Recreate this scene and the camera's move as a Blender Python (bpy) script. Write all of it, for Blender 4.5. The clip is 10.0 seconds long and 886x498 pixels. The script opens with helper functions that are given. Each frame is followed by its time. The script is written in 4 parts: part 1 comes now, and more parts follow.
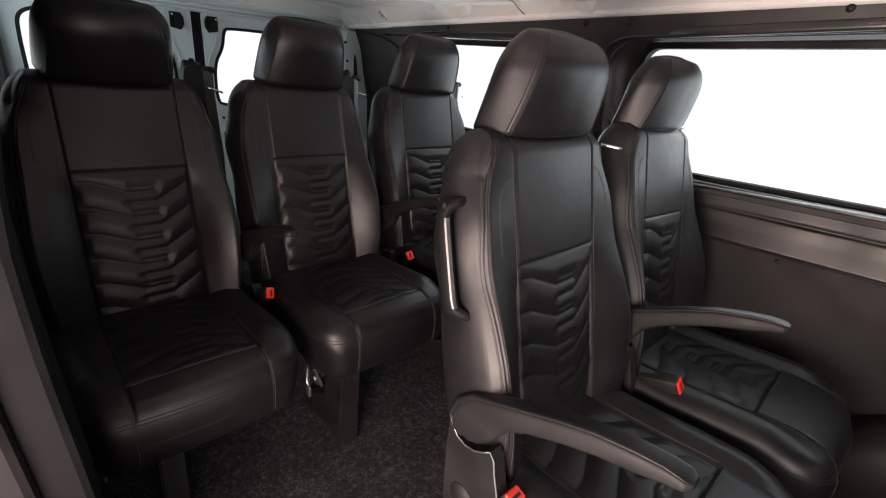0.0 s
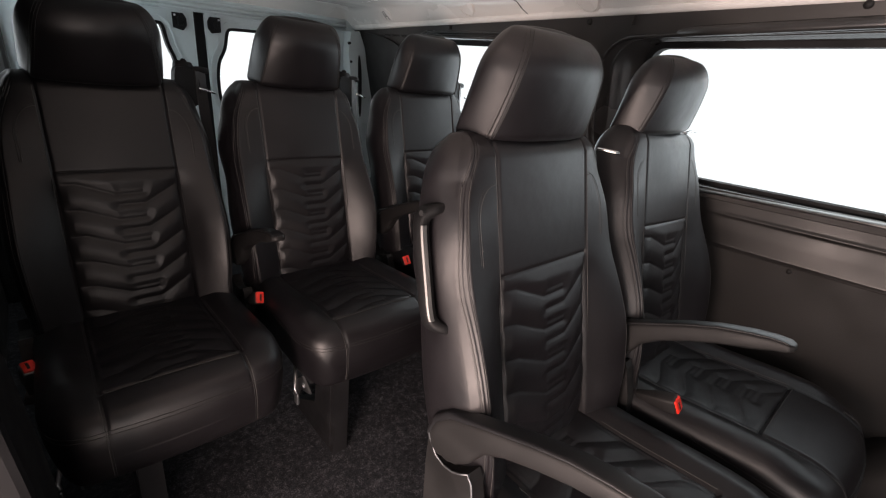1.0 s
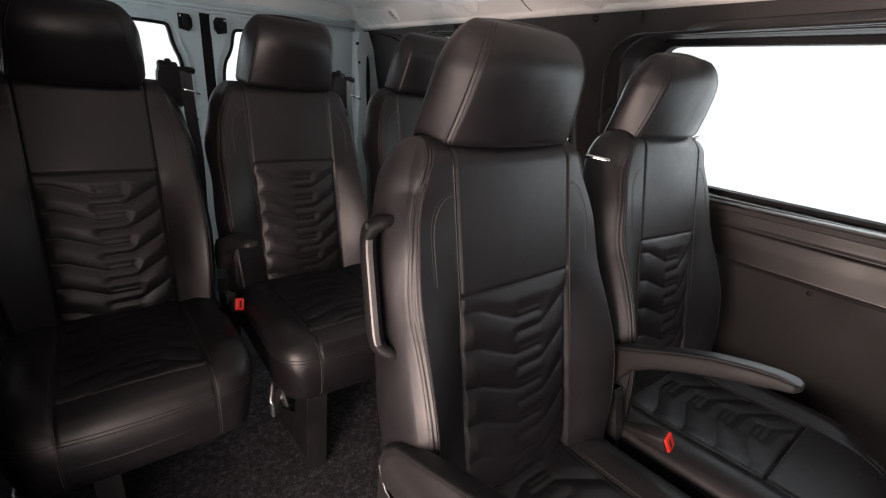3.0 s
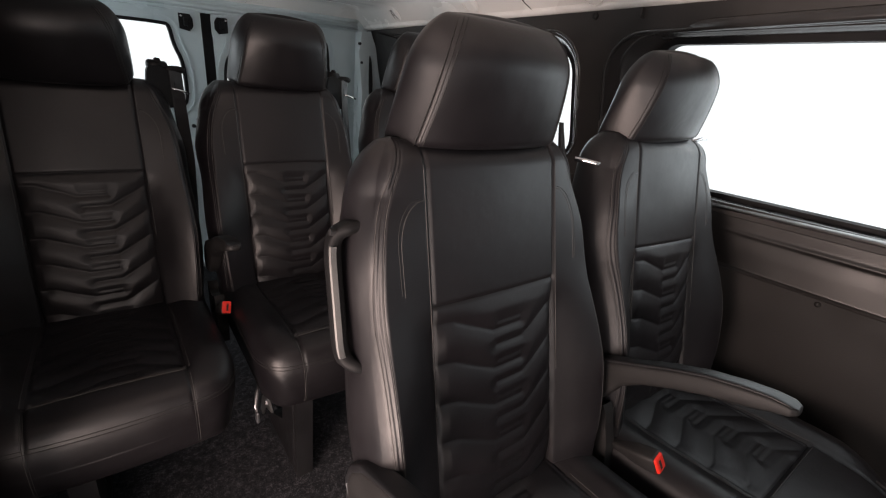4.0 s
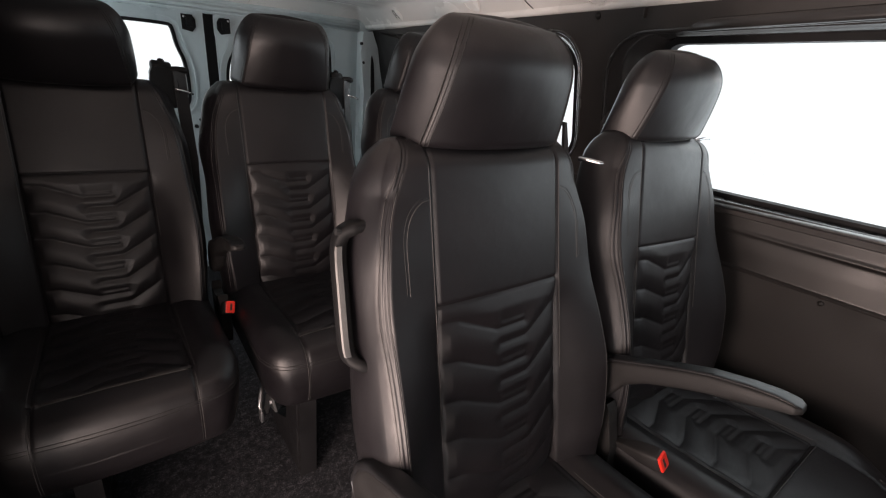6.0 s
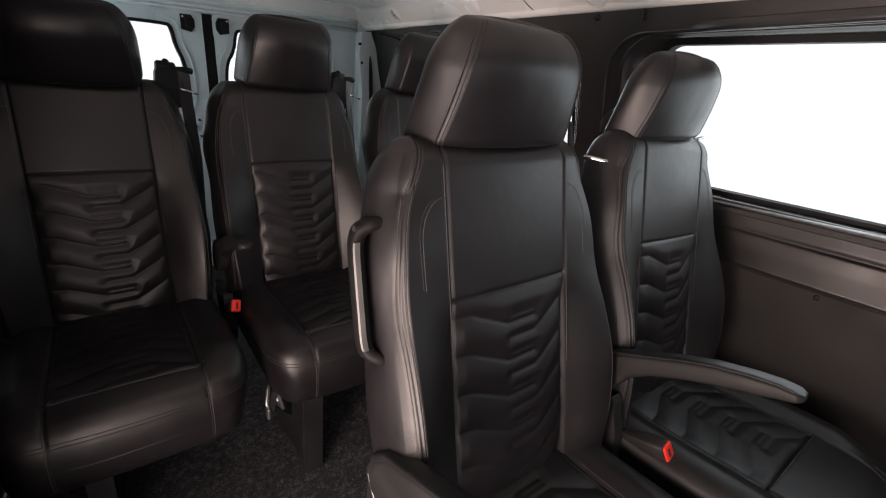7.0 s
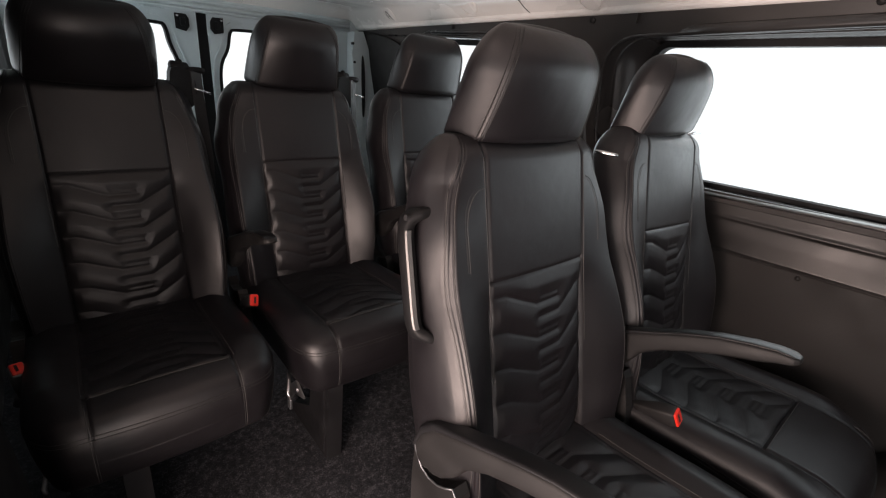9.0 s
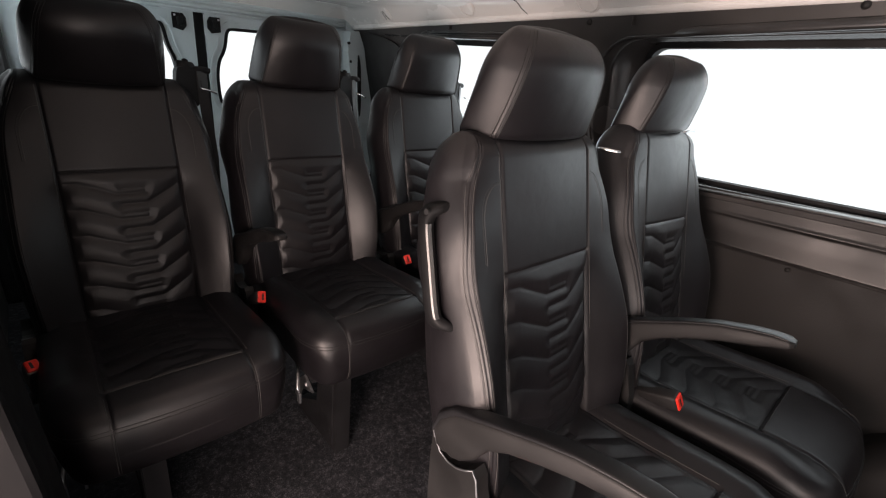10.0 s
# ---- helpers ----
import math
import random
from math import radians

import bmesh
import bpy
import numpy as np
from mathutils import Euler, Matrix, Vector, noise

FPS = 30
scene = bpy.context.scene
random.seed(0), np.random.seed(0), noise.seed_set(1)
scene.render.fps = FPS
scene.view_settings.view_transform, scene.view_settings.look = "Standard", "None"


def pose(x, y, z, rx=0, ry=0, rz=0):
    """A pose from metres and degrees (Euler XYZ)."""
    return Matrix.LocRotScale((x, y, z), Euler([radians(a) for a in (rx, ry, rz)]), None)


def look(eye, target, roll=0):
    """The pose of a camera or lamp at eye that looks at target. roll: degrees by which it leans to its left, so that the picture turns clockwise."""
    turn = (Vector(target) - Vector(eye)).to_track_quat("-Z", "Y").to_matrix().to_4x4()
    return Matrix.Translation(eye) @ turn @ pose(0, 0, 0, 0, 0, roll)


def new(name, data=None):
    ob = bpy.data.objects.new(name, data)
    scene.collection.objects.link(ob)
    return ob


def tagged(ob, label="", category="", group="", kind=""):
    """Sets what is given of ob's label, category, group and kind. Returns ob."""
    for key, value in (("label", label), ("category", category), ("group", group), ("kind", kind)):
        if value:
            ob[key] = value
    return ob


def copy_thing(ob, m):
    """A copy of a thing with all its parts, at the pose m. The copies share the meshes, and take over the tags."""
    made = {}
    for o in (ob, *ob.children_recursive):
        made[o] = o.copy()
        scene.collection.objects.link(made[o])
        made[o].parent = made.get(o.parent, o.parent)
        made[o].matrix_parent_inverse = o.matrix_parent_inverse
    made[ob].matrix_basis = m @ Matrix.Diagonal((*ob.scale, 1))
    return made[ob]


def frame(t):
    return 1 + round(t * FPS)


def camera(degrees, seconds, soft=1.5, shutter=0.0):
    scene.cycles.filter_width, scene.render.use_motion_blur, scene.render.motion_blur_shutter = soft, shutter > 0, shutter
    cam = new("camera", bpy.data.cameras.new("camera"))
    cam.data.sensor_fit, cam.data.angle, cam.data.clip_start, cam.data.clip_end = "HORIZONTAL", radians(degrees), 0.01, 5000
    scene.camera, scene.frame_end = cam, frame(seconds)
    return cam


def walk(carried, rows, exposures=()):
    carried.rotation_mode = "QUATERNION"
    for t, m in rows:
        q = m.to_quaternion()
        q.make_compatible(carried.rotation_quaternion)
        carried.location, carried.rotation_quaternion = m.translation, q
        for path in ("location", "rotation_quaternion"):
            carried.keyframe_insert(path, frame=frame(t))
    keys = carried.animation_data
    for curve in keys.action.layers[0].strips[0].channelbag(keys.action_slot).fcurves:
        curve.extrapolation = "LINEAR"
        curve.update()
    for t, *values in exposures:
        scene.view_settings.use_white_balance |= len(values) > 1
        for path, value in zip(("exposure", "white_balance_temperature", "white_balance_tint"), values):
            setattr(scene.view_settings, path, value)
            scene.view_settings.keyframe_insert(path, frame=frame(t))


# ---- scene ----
cam = camera(90.0, 10.0, 1.2)
PATH = [
    (0, (0.036, 0.06, 1.067), (1.34, 1.371, 0.305), 5.5),
    (0.5, (0.068, 0.057, 1.068), (1.352, 1.388, 0.306), 5.6),
    (1, (0.104, 0.053, 1.069), (1.366, 1.405, 0.307), 5.5),
    (1.5, (0.135, 0.051, 1.07), (1.375, 1.421, 0.306), 5.5),
    (2, (0.165, 0.047, 1.071), (1.384, 1.436, 0.307), 5.5),
    (3.5, (0.265, 0.038, 1.073), (1.419, 1.481, 0.307), 5.4),
    (4, (0.298, 0.035, 1.073), (1.431, 1.494, 0.307), 5.4),
    (4.5, (0.327, 0.032, 1.074), (1.439, 1.507, 0.306), 5.4),
    (5, (0.341, 0.032, 1.073), (1.44, 1.517, 0.306), 5.3),
    (5.5, (0.317, 0.034, 1.074), (1.431, 1.507, 0.306), 5.3),
    (7, (0.259, 0.039, 1.072), (1.411, 1.483, 0.307), 5.3),
    (7.5, (0.235, 0.042, 1.072), (1.406, 1.471, 0.307), 5.4),
    (8, (0.205, 0.044, 1.072), (1.396, 1.457, 0.307), 5.3),
    (8.5, (0.178, 0.046, 1.071), (1.388, 1.443, 0.307), 5.3),
    (9, (0.147, 0.05, 1.07), (1.378, 1.429, 0.307), 5.4),
    (9.5, (0.122, 0.052, 1.07), (1.37, 1.416, 0.307), 5.4),
    (10, (0.092, 0.055, 1.068), (1.361, 1.4, 0.307), 5.5),
]
walk(cam, [(t, look(eye, target, roll)) for t, eye, target, roll in PATH], exposures=[(0.0, 0.0), (10.0, 0.0)])

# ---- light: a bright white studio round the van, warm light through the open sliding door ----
world = bpy.data.worlds.new("studio")
scene.world = world
world.use_nodes = True
world.node_tree.nodes["Background"].inputs[0].default_value = (0.95, 0.975, 1.0, 1)
world.node_tree.nodes["Background"].inputs[1].default_value = 1.18


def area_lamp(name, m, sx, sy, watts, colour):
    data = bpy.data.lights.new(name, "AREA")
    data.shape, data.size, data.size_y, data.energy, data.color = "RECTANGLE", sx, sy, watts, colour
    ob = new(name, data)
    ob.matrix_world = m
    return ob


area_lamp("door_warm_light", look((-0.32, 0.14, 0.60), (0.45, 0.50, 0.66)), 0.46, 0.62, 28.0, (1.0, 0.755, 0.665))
# Added fill lamp far forward, set to brighten the bolsters' inner slopes.
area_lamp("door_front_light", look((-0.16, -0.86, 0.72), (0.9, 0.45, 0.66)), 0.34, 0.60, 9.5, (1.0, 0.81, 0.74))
area_lamp("front_window_light", look((1.60, 0.05, 1.01), (0.6, 0.30, 0.96)), 1.25, 0.30, 1.7, (0.84, 0.94, 1.0))
area_lamp("rear_window_light", look((1.60, 1.44, 0.99), (0.6, 1.30, 0.95)), 0.80, 0.30, 1.8, (0.84, 0.94, 1.0))
# Fill lamp added for the rear doors, standing in an added left opening.
area_lamp("window_light", look((-0.09, 1.97, 1.02), (1.2, 2.35, 1.0)), 0.58, 0.24, 2.4, (0.86, 0.95, 1.0))


# ---- materials ----
def nodes_of(name):
    m = bpy.data.materials.new(name)
    m.use_nodes = True
    return m, m.node_tree, m.node_tree.nodes["Principled BSDF"]


def material(name, colour, rough=0.5, metal=0.0, vary=0.25, scale=12.0, grain=0.15, grain_scale=900.0, bump_mm=0.15, rough_vary=0.12, spec=0.5, patch=0.3):
    """A surface with variation at two scales in colour and gloss and a fine relief."""
    m, t, p = nodes_of(name)
    n, l = t.nodes, t.links
    co = n.new("ShaderNodeTexCoord")
    big = n.new("ShaderNodeTexNoise")
    big.inputs["Scale"].default_value, big.inputs["Detail"].default_value = scale, 5
    fine = n.new("ShaderNodeTexNoise")
    fine.inputs["Scale"].default_value, fine.inputs["Detail"].default_value = grain_scale, 3
    l.new(co.outputs["Object"], big.inputs["Vector"])
    l.new(co.outputs["Object"], fine.inputs["Vector"])
    r1 = n.new("ShaderNodeMapRange")
    r1.inputs["From Min"].default_value, r1.inputs["From Max"].default_value = 0.3, 0.7
    r1.inputs["To Min"].default_value, r1.inputs["To Max"].default_value = 1 - vary, 1 + vary
    l.new(big.outputs["Fac"], r1.inputs["Value"])
    r2 = n.new("ShaderNodeMapRange")
    r2.inputs["From Min"].default_value, r2.inputs["From Max"].default_value = 0.3, 0.7
    r2.inputs["To Min"].default_value, r2.inputs["To Max"].default_value = 1 - grain, 1 + grain
    l.new(fine.outputs["Fac"], r2.inputs["Value"])
    mul = n.new("ShaderNodeMath")
    mul.operation = "MULTIPLY"
    l.new(r1.outputs[0], mul.inputs[0])
    l.new(r2.outputs[0], mul.inputs[1])
    sc = n.new("ShaderNodeVectorMath")
    sc.operation = "SCALE"
    sc.inputs[0].default_value = colour
    l.new(mul.outputs[0], sc.inputs["Scale"])
    l.new(sc.outputs[0], p.inputs["Base Color"])
    rr = n.new("ShaderNodeMapRange")
    rr.inputs["From Min"].default_value, rr.inputs["From Max"].default_value = 0.3, 0.7
    rr.inputs["To Min"].default_value, rr.inputs["To Max"].default_value = max(0.03, rough - rough_vary), min(1, rough + rough_vary)
    l.new(big.outputs["Fac"], rr.inputs["Value"])
    l.new(rr.outputs[0], p.inputs["Roughness"])
    p.inputs["Metallic"].default_value = metal
    p.inputs["Specular IOR Level"].default_value = spec
    if bump_mm > 0:
        b = n.new("ShaderNodeBump")
        b.inputs["Distance"].default_value = bump_mm / 1000
        b.inputs["Strength"].default_value = 1.0
        l.new(fine.outputs["Fac"], b.inputs["Height"])
        l.new(b.outputs[0], p.inputs["Normal"])
    return m


def leather_material(name, colour, rough):
    """Grained leather: small cells, soft creases and worn gloss."""
    m, t, p = nodes_of(name)
    n, l = t.nodes, t.links
    co = n.new("ShaderNodeTexCoord")
    cell = n.new("ShaderNodeTexVoronoi")
    cell.feature = "DISTANCE_TO_EDGE"
    cell.inputs["Scale"].default_value = 650
    soft = n.new("ShaderNodeTexNoise")
    soft.inputs["Scale"].default_value, soft.inputs["Detail"].default_value = 9, 4
    crease = n.new("ShaderNodeTexNoise")
    crease.inputs["Scale"].default_value, crease.inputs["Detail"].default_value = 38, 3
    for q in (cell, soft, crease):
        l.new(co.outputs["Object"], q.inputs["Vector"])
    r1 = n.new("ShaderNodeMapRange")
    r1.inputs["From Min"].default_value, r1.inputs["From Max"].default_value = 0.3, 0.7
    r1.inputs["To Min"].default_value, r1.inputs["To Max"].default_value = 0.82, 1.2
    l.new(soft.outputs["Fac"], r1.inputs["Value"])
    sc = n.new("ShaderNodeVectorMath")
    sc.operation = "SCALE"
    sc.inputs[0].default_value = colour
    l.new(r1.outputs[0], sc.inputs["Scale"])
    l.new(sc.outputs[0], p.inputs["Base Color"])
    p.inputs["Specular IOR Level"].default_value = 0.42
    rr = n.new("ShaderNodeMapRange")
    rr.inputs["From Min"].default_value, rr.inputs["From Max"].default_value = 0.3, 0.7
    rr.inputs["To Min"].default_value, rr.inputs["To Max"].default_value = rough - 0.06, rough + 0.07
    l.new(soft.outputs["Fac"], rr.inputs["Value"])
    l.new(rr.outputs[0], p.inputs["Roughness"])
    b1 = n.new("ShaderNodeBump")
    b1.inputs["Distance"].default_value = 0.0016
    b1.inputs["Strength"].default_value = 0.38
    l.new(crease.outputs["Fac"], b1.inputs["Height"])
    b2 = n.new("ShaderNodeBump")
    b2.inputs["Distance"].default_value = 0.00012
    l.new(cell.outputs["Distance"], b2.inputs["Height"])
    l.new(b1.outputs[0], b2.inputs["Normal"])
    l.new(b2.outputs[0], p.inputs["Normal"])
    return m


def carpet_material():
    """Needle felt: dark fibres with paler flecks, laid in uneven tufts."""
    m, t, p = nodes_of("carpet")
    n, l = t.nodes, t.links
    co = n.new("ShaderNodeTexCoord")
    warp = n.new("ShaderNodeTexNoise")
    warp.inputs["Scale"].default_value, warp.inputs["Detail"].default_value = 90, 2
    mix = n.new("ShaderNodeVectorMath")
    mix.operation = "MULTIPLY_ADD"
    mix.inputs[1].default_value = (0.012, 0.012, 0.012)
    l.new(co.outputs["Object"], warp.inputs["Vector"])
    l.new(warp.outputs["Color"], mix.inputs[0])
    l.new(co.outputs["Object"], mix.inputs[2])
    a, b, c = (n.new("ShaderNodeTexNoise") for _ in range(3))
    for q, scale, detail in ((a, 330, 5), (b, 75, 5), (c, 9, 3)):
        q.inputs["Scale"].default_value, q.inputs["Detail"].default_value, q.inputs["Roughness"].default_value = scale, detail, 0.68
        l.new(mix.outputs[0], q.inputs["Vector"])
    tuft = n.new("ShaderNodeMath")
    tuft.operation = "MULTIPLY_ADD"
    tuft.inputs[1].default_value = 0.55
    half = n.new("ShaderNodeMath")
    half.operation = "MULTIPLY"
    half.inputs[1].default_value = 0.45
    l.new(b.outputs["Fac"], half.inputs[0])
    l.new(a.outputs["Fac"], tuft.inputs[0])
    l.new(half.outputs[0], tuft.inputs[2])
    ramp = n.new("ShaderNodeValToRGB")
    ramp.color_ramp.elements[0].position, ramp.color_ramp.elements[0].color = 0.40, (0.0085, 0.0087, 0.0105, 1)
    ramp.color_ramp.elements[1].position, ramp.color_ramp.elements[1].color = 0.68, (0.125, 0.126, 0.138, 1)
    e = ramp.color_ramp.elements.new(0.52)
    e.color = (0.023, 0.0235, 0.0265, 1)
    l.new(tuft.outputs[0], ramp.inputs[0])
    r = n.new("ShaderNodeMapRange")
    r.inputs["From Min"].default_value, r.inputs["From Max"].default_value = 0.3, 0.7
    r.inputs["To Min"].default_value, r.inputs["To Max"].default_value = 0.75, 1.2
    l.new(c.outputs["Fac"], r.inputs["Value"])
    sc = n.new("ShaderNodeVectorMath")
    sc.operation = "SCALE"
    l.new(ramp.outputs[0], sc.inputs[0])
    l.new(r.outputs[0], sc.inputs["Scale"])
    l.new(sc.outputs[0], p.inputs["Base Color"])
    p.inputs["Roughness"].default_value = 0.95
    p.inputs["Specular IOR Level"].default_value = 0.15
    bump = n.new("ShaderNodeBump")
    bump.inputs["Distance"].default_value = 0.003
    l.new(tuft.outputs[0], bump.inputs["Height"])
    l.new(bump.outputs[0], p.inputs["Normal"])
    return m


def glass_material():
    m = bpy.data.materials.new("window_glass")
    m.use_nodes = True
    n, l = m.node_tree.nodes, m.node_tree.links
    n.remove(n["Principled BSDF"])
    clear, gloss, mix, fr = n.new("ShaderNodeBsdfTransparent"), n.new("ShaderNodeBsdfGlossy"), n.new("ShaderNodeMixShader"), n.new("ShaderNodeFresnel")
    clear.inputs[0].default_value = (0.97, 0.98, 0.975, 1)
    gloss.inputs["Roughness"].default_value = 0.02
    fr.inputs[0].default_value = 1.45
    l.new(fr.outputs[0], mix.inputs[0])
    l.new(clear.outputs[0], mix.inputs[1])
    l.new(gloss.outputs[0], mix.inputs[2])
    l.new(mix.outputs[0], n["Material Output"].inputs["Surface"])
    return m


LEATHER = leather_material("black_leather", (0.0064, 0.0057, 0.0068), 0.42)
THREAD = material("dark_grey_thread", (0.036, 0.034, 0.033), 0.6, bump_mm=0)
THREAD_DARK = material("black_thread", (0.008, 0.008, 0.008), 0.7, bump_mm=0)
BRUSHED = material("brushed_grey_metal", (0.34, 0.335, 0.33), 0.40, 1.0, vary=0.1, bump_mm=0.05)
SATIN = material("satin_grey_strip", (0.22, 0.215, 0.21), 0.52, 1.0, vary=0.1, bump_mm=0.05)
BAND = material("grained_wall_plastic", (0.0125, 0.0116, 0.0112), 0.40, spec=0.5, vary=0.18, scale=7, grain_scale=900, bump_mm=0.12)
PLASTIC = material("black_plastic", (0.0105, 0.0101, 0.0102), 0.55, spec=0.3, grain_scale=1400, bump_mm=0.06)
PLASTIC_GREY = material("grey_plastic", (0.0034, 0.0036, 0.0042), 0.7, spec=0.12, grain_scale=1400, bump_mm=0.06)
TRIM = material("dark_trim_plastic", (0.0265, 0.0245, 0.0236), 0.54, spec=0.35, vary=0.18, scale=7, grain_scale=1200, bump_mm=0.10)
TRIM_GLOSS = material("polished_dark_trim", (0.028, 0.027, 0.027), 0.26, vary=0.12, scale=7, grain_scale=1200, bump_mm=0.04, rough_vary=0.05, spec=0.6)
HARDBOARD = material("brown_hardboard", (0.0100, 0.0088, 0.0082), 0.62, spec=0.35, vary=0.35, scale=9, grain_scale=420, bump_mm=0.25)
CHROME = material("satin_chrome", (0.72, 0.72, 0.73), 0.22, 1.0, vary=0.06, bump_mm=0, rough_vary=0.06)
STEEL = material("zinc_steel", (0.55, 0.55, 0.56), 0.35, 1.0, vary=0.12, bump_mm=0.05)
DULL_STEEL = material("dull_grey_metal", (0.22, 0.23, 0.24), 0.58, 1.0, vary=0.15, bump_mm=0.05)
LEG_PAINT = material("black_painted_steel", (0.010, 0.010, 0.011), 0.45, spec=0.35, vary=0.2, bump_mm=0.1)
RED = material("red_plastic", (0.62, 0.025, 0.015), 0.35, vary=0.08, bump_mm=0)
RUBBER = material("black_rubber", (0.005, 0.005, 0.0055), 0.6, spec=0.2, vary=0.15, bump_mm=0.1)
PAINT = material("pale_grey_body_paint", (0.50, 0.56, 0.575), 0.32, vary=0.07, scale=5, grain=0.03, bump_mm=0.03)
ROOF_PAINT = material("pale_roof_paint", (0.72, 0.71, 0.69), 0.24, vary=0.06, scale=4, grain=0.03, bump_mm=0.03)
PAD = material("smooth_dark_vinyl", (0.009, 0.009, 0.010), 0.38, spec=0.4, vary=0.15, rough_vary=0.05, bump_mm=0.03)
WEBBING = material("black_webbing", (0.020, 0.020, 0.021), 0.6, grain_scale=700, bump_mm=0.3)
VOID = material("dark_hole", (0.008, 0.008, 0.009), 0.8, bump_mm=0)
CARPET = carpet_material()
GLASS = glass_material()


# ---- building helpers ----
def link_mesh(name, verts, faces, mat, smooth=True):
    me = bpy.data.meshes.new(name)
    me.from_pydata([tuple(v) for v in verts], [], faces)
    me.update()
    if smooth:
        me.polygons.foreach_set("use_smooth", [True] * len(me.polygons))
    me.materials.append(mat)
    return new(name, me)


def part(name, bm, mat, parent=None, label="", smooth=False):
    """Links a bmesh as one mesh object under a thing or a part."""
    bmesh.ops.recalc_face_normals(bm, faces=bm.faces)
    me = bpy.data.meshes.new(name)
    bm.to_mesh(me)
    bm.free()
    if smooth:
        me.polygons.foreach_set("use_smooth", [True] * len(me.polygons))
    me.materials.append(mat)
    ob = new(name, me)
    ob.parent = parent
    if label:
        ob["label"] = label
    return ob


def raw(name, verts, faces, mat, parent=None, label="", smooth=True):
    ob = link_mesh(name, verts, faces, mat, smooth)
    ob.parent = parent
    if label:
        ob["label"] = label
    return ob


def thing(name, x, y, z, label, category, group=""):
    ob = new(name)
    ob.empty_display_size = 0.05
    ob.matrix_basis = pose(x, y, z)
    return tagged(ob, label, category, group)


def box_bm(x0, x1, y0, y1, z0, z1, bevel=0.004, seg=2, bm=None):
    b = bmesh.new()
    bmesh.ops.create_cube(b, size=1, matrix=Matrix.Translation(((x0 + x1) / 2, (y0 + y1) / 2, (z0 + z1) / 2)) @ Matrix.Diagonal((x1 - x0, y1 - y0, z1 - z0, 1)))
    if bevel > 0:
        bmesh.ops.bevel(b, geom=b.edges[:], offset=min(bevel, 0.45 * min(x1 - x0, y1 - y0, z1 - z0)), segments=seg, affect="EDGES", profile=0.5)
    if bm is None:
        return b
    me = bpy.data.meshes.new("tmp")
    b.to_mesh(me)
    b.free()
    bm.from_mesh(me)
    bpy.data.meshes.remove(me)
    return bm


def cyl_bm(p0, p1, r0, r1=None, seg=20, bevel=0.0, bm=None):
    b = bmesh.new()
    p0, p1 = Vector(p0), Vector(p1)
    m = Matrix.Translation((p0 + p1) / 2) @ (p1 - p0).to_track_quat("Z", "Y").to_matrix().to_4x4()
    bmesh.ops.create_cone(b, cap_ends=True, segments=seg, radius1=r0, radius2=r0 if r1 is None else r1, depth=(p1 - p0).length, matrix=m)
    if bevel > 0:
        bmesh.ops.bevel(b, geom=[e for e in b.edges if any(len(f.verts) > 4 for f in e.link_faces)], offset=bevel, segments=2, affect="EDGES")
    if bm is None:
        return b
    me = bpy.data.meshes.new("tmp")
    b.to_mesh(me)
    b.free()
    bm.from_mesh(me)
    bpy.data.meshes.remove(me)
    return bm


def sweep(points, sections, closed_section=True):
    """Verts and faces of rings strung along: sections is a list of rings of equal length."""
    verts, faces = [], []
    k = len(sections[0])
    for ring in sections:
        verts += [tuple(p) for p in ring]
    for i in range(len(sections) - 1):
        for j in range(k):
            a, b = i * k + j, i * k + (j + 1) % k
            faces.append((a, b, b + k, a + k))
    faces.append(tuple(range(k - 1, -1, -1)))
    faces.append(tuple(range((len(sections) - 1) * k, len(sections) * k)))
    return verts, faces


def tube(points, r, seg=6):
    """Verts and faces of a thin round tube along points."""
    pts = [Vector(p) for p in points]
    rings = []
    for i, p in enumerate(pts):
        d = (pts[min(i + 1, len(pts) - 1)] - pts[max(i - 1, 0)]).normalized()
        up = Vector((0, 0, 1)) if abs(d.z) < 0.9 else Vector((1, 0, 0))
        s = d.cross(up).normalized()
        u = s.cross(d)
        rings.append([p + r * (math.cos(a) * s + math.sin(a) * u) for a in [2 * math.pi * k / seg for k in range(seg)]])
    return sweep(pts, rings)


def lerp_table(table, x):
    return float(np.interp(x, [a for a, _ in table], [b for _, b in table]))


def soft_table(table, x, span):
    """A table read with rounded corners."""
    return sum(lerp_table(table, x + span * k / 4) for k in range(-4, 5)) / 9


def smooth01(t):
    t = min(1.0, max(0.0, t))
    return t * t * (3 - 2 * t)


def seg_dist(X, Y, ax, ay, bx, by):
    """Distance of the points X, Y to a segment (arrays)."""
    dx, dy = bx - ax, by - ay
    t = np.clip(((X - ax) * dx + (Y - ay) * dy) / (dx * dx + dy * dy), 0, 1)
    return np.hypot(X - ax - t * dx, Y - ay - t * dy)


def rounded_loop(a0, a1, b0, b1, r, n=8):
    """A rounded rectangle as a list of (a, b), counter-clockwise."""
    out = []
    for ca, cb, start in ((a1 - r, b0 + r, -90), (a1 - r, b1 - r, 0), (a0 + r, b1 - r, 90), (a0 + r, b0 + r, 180)):
        for k in range(n + 1):
            w = radians(start + 90 * k / n)
            out.append((ca + r * math.cos(w), cb + r * math.sin(w)))
    return out


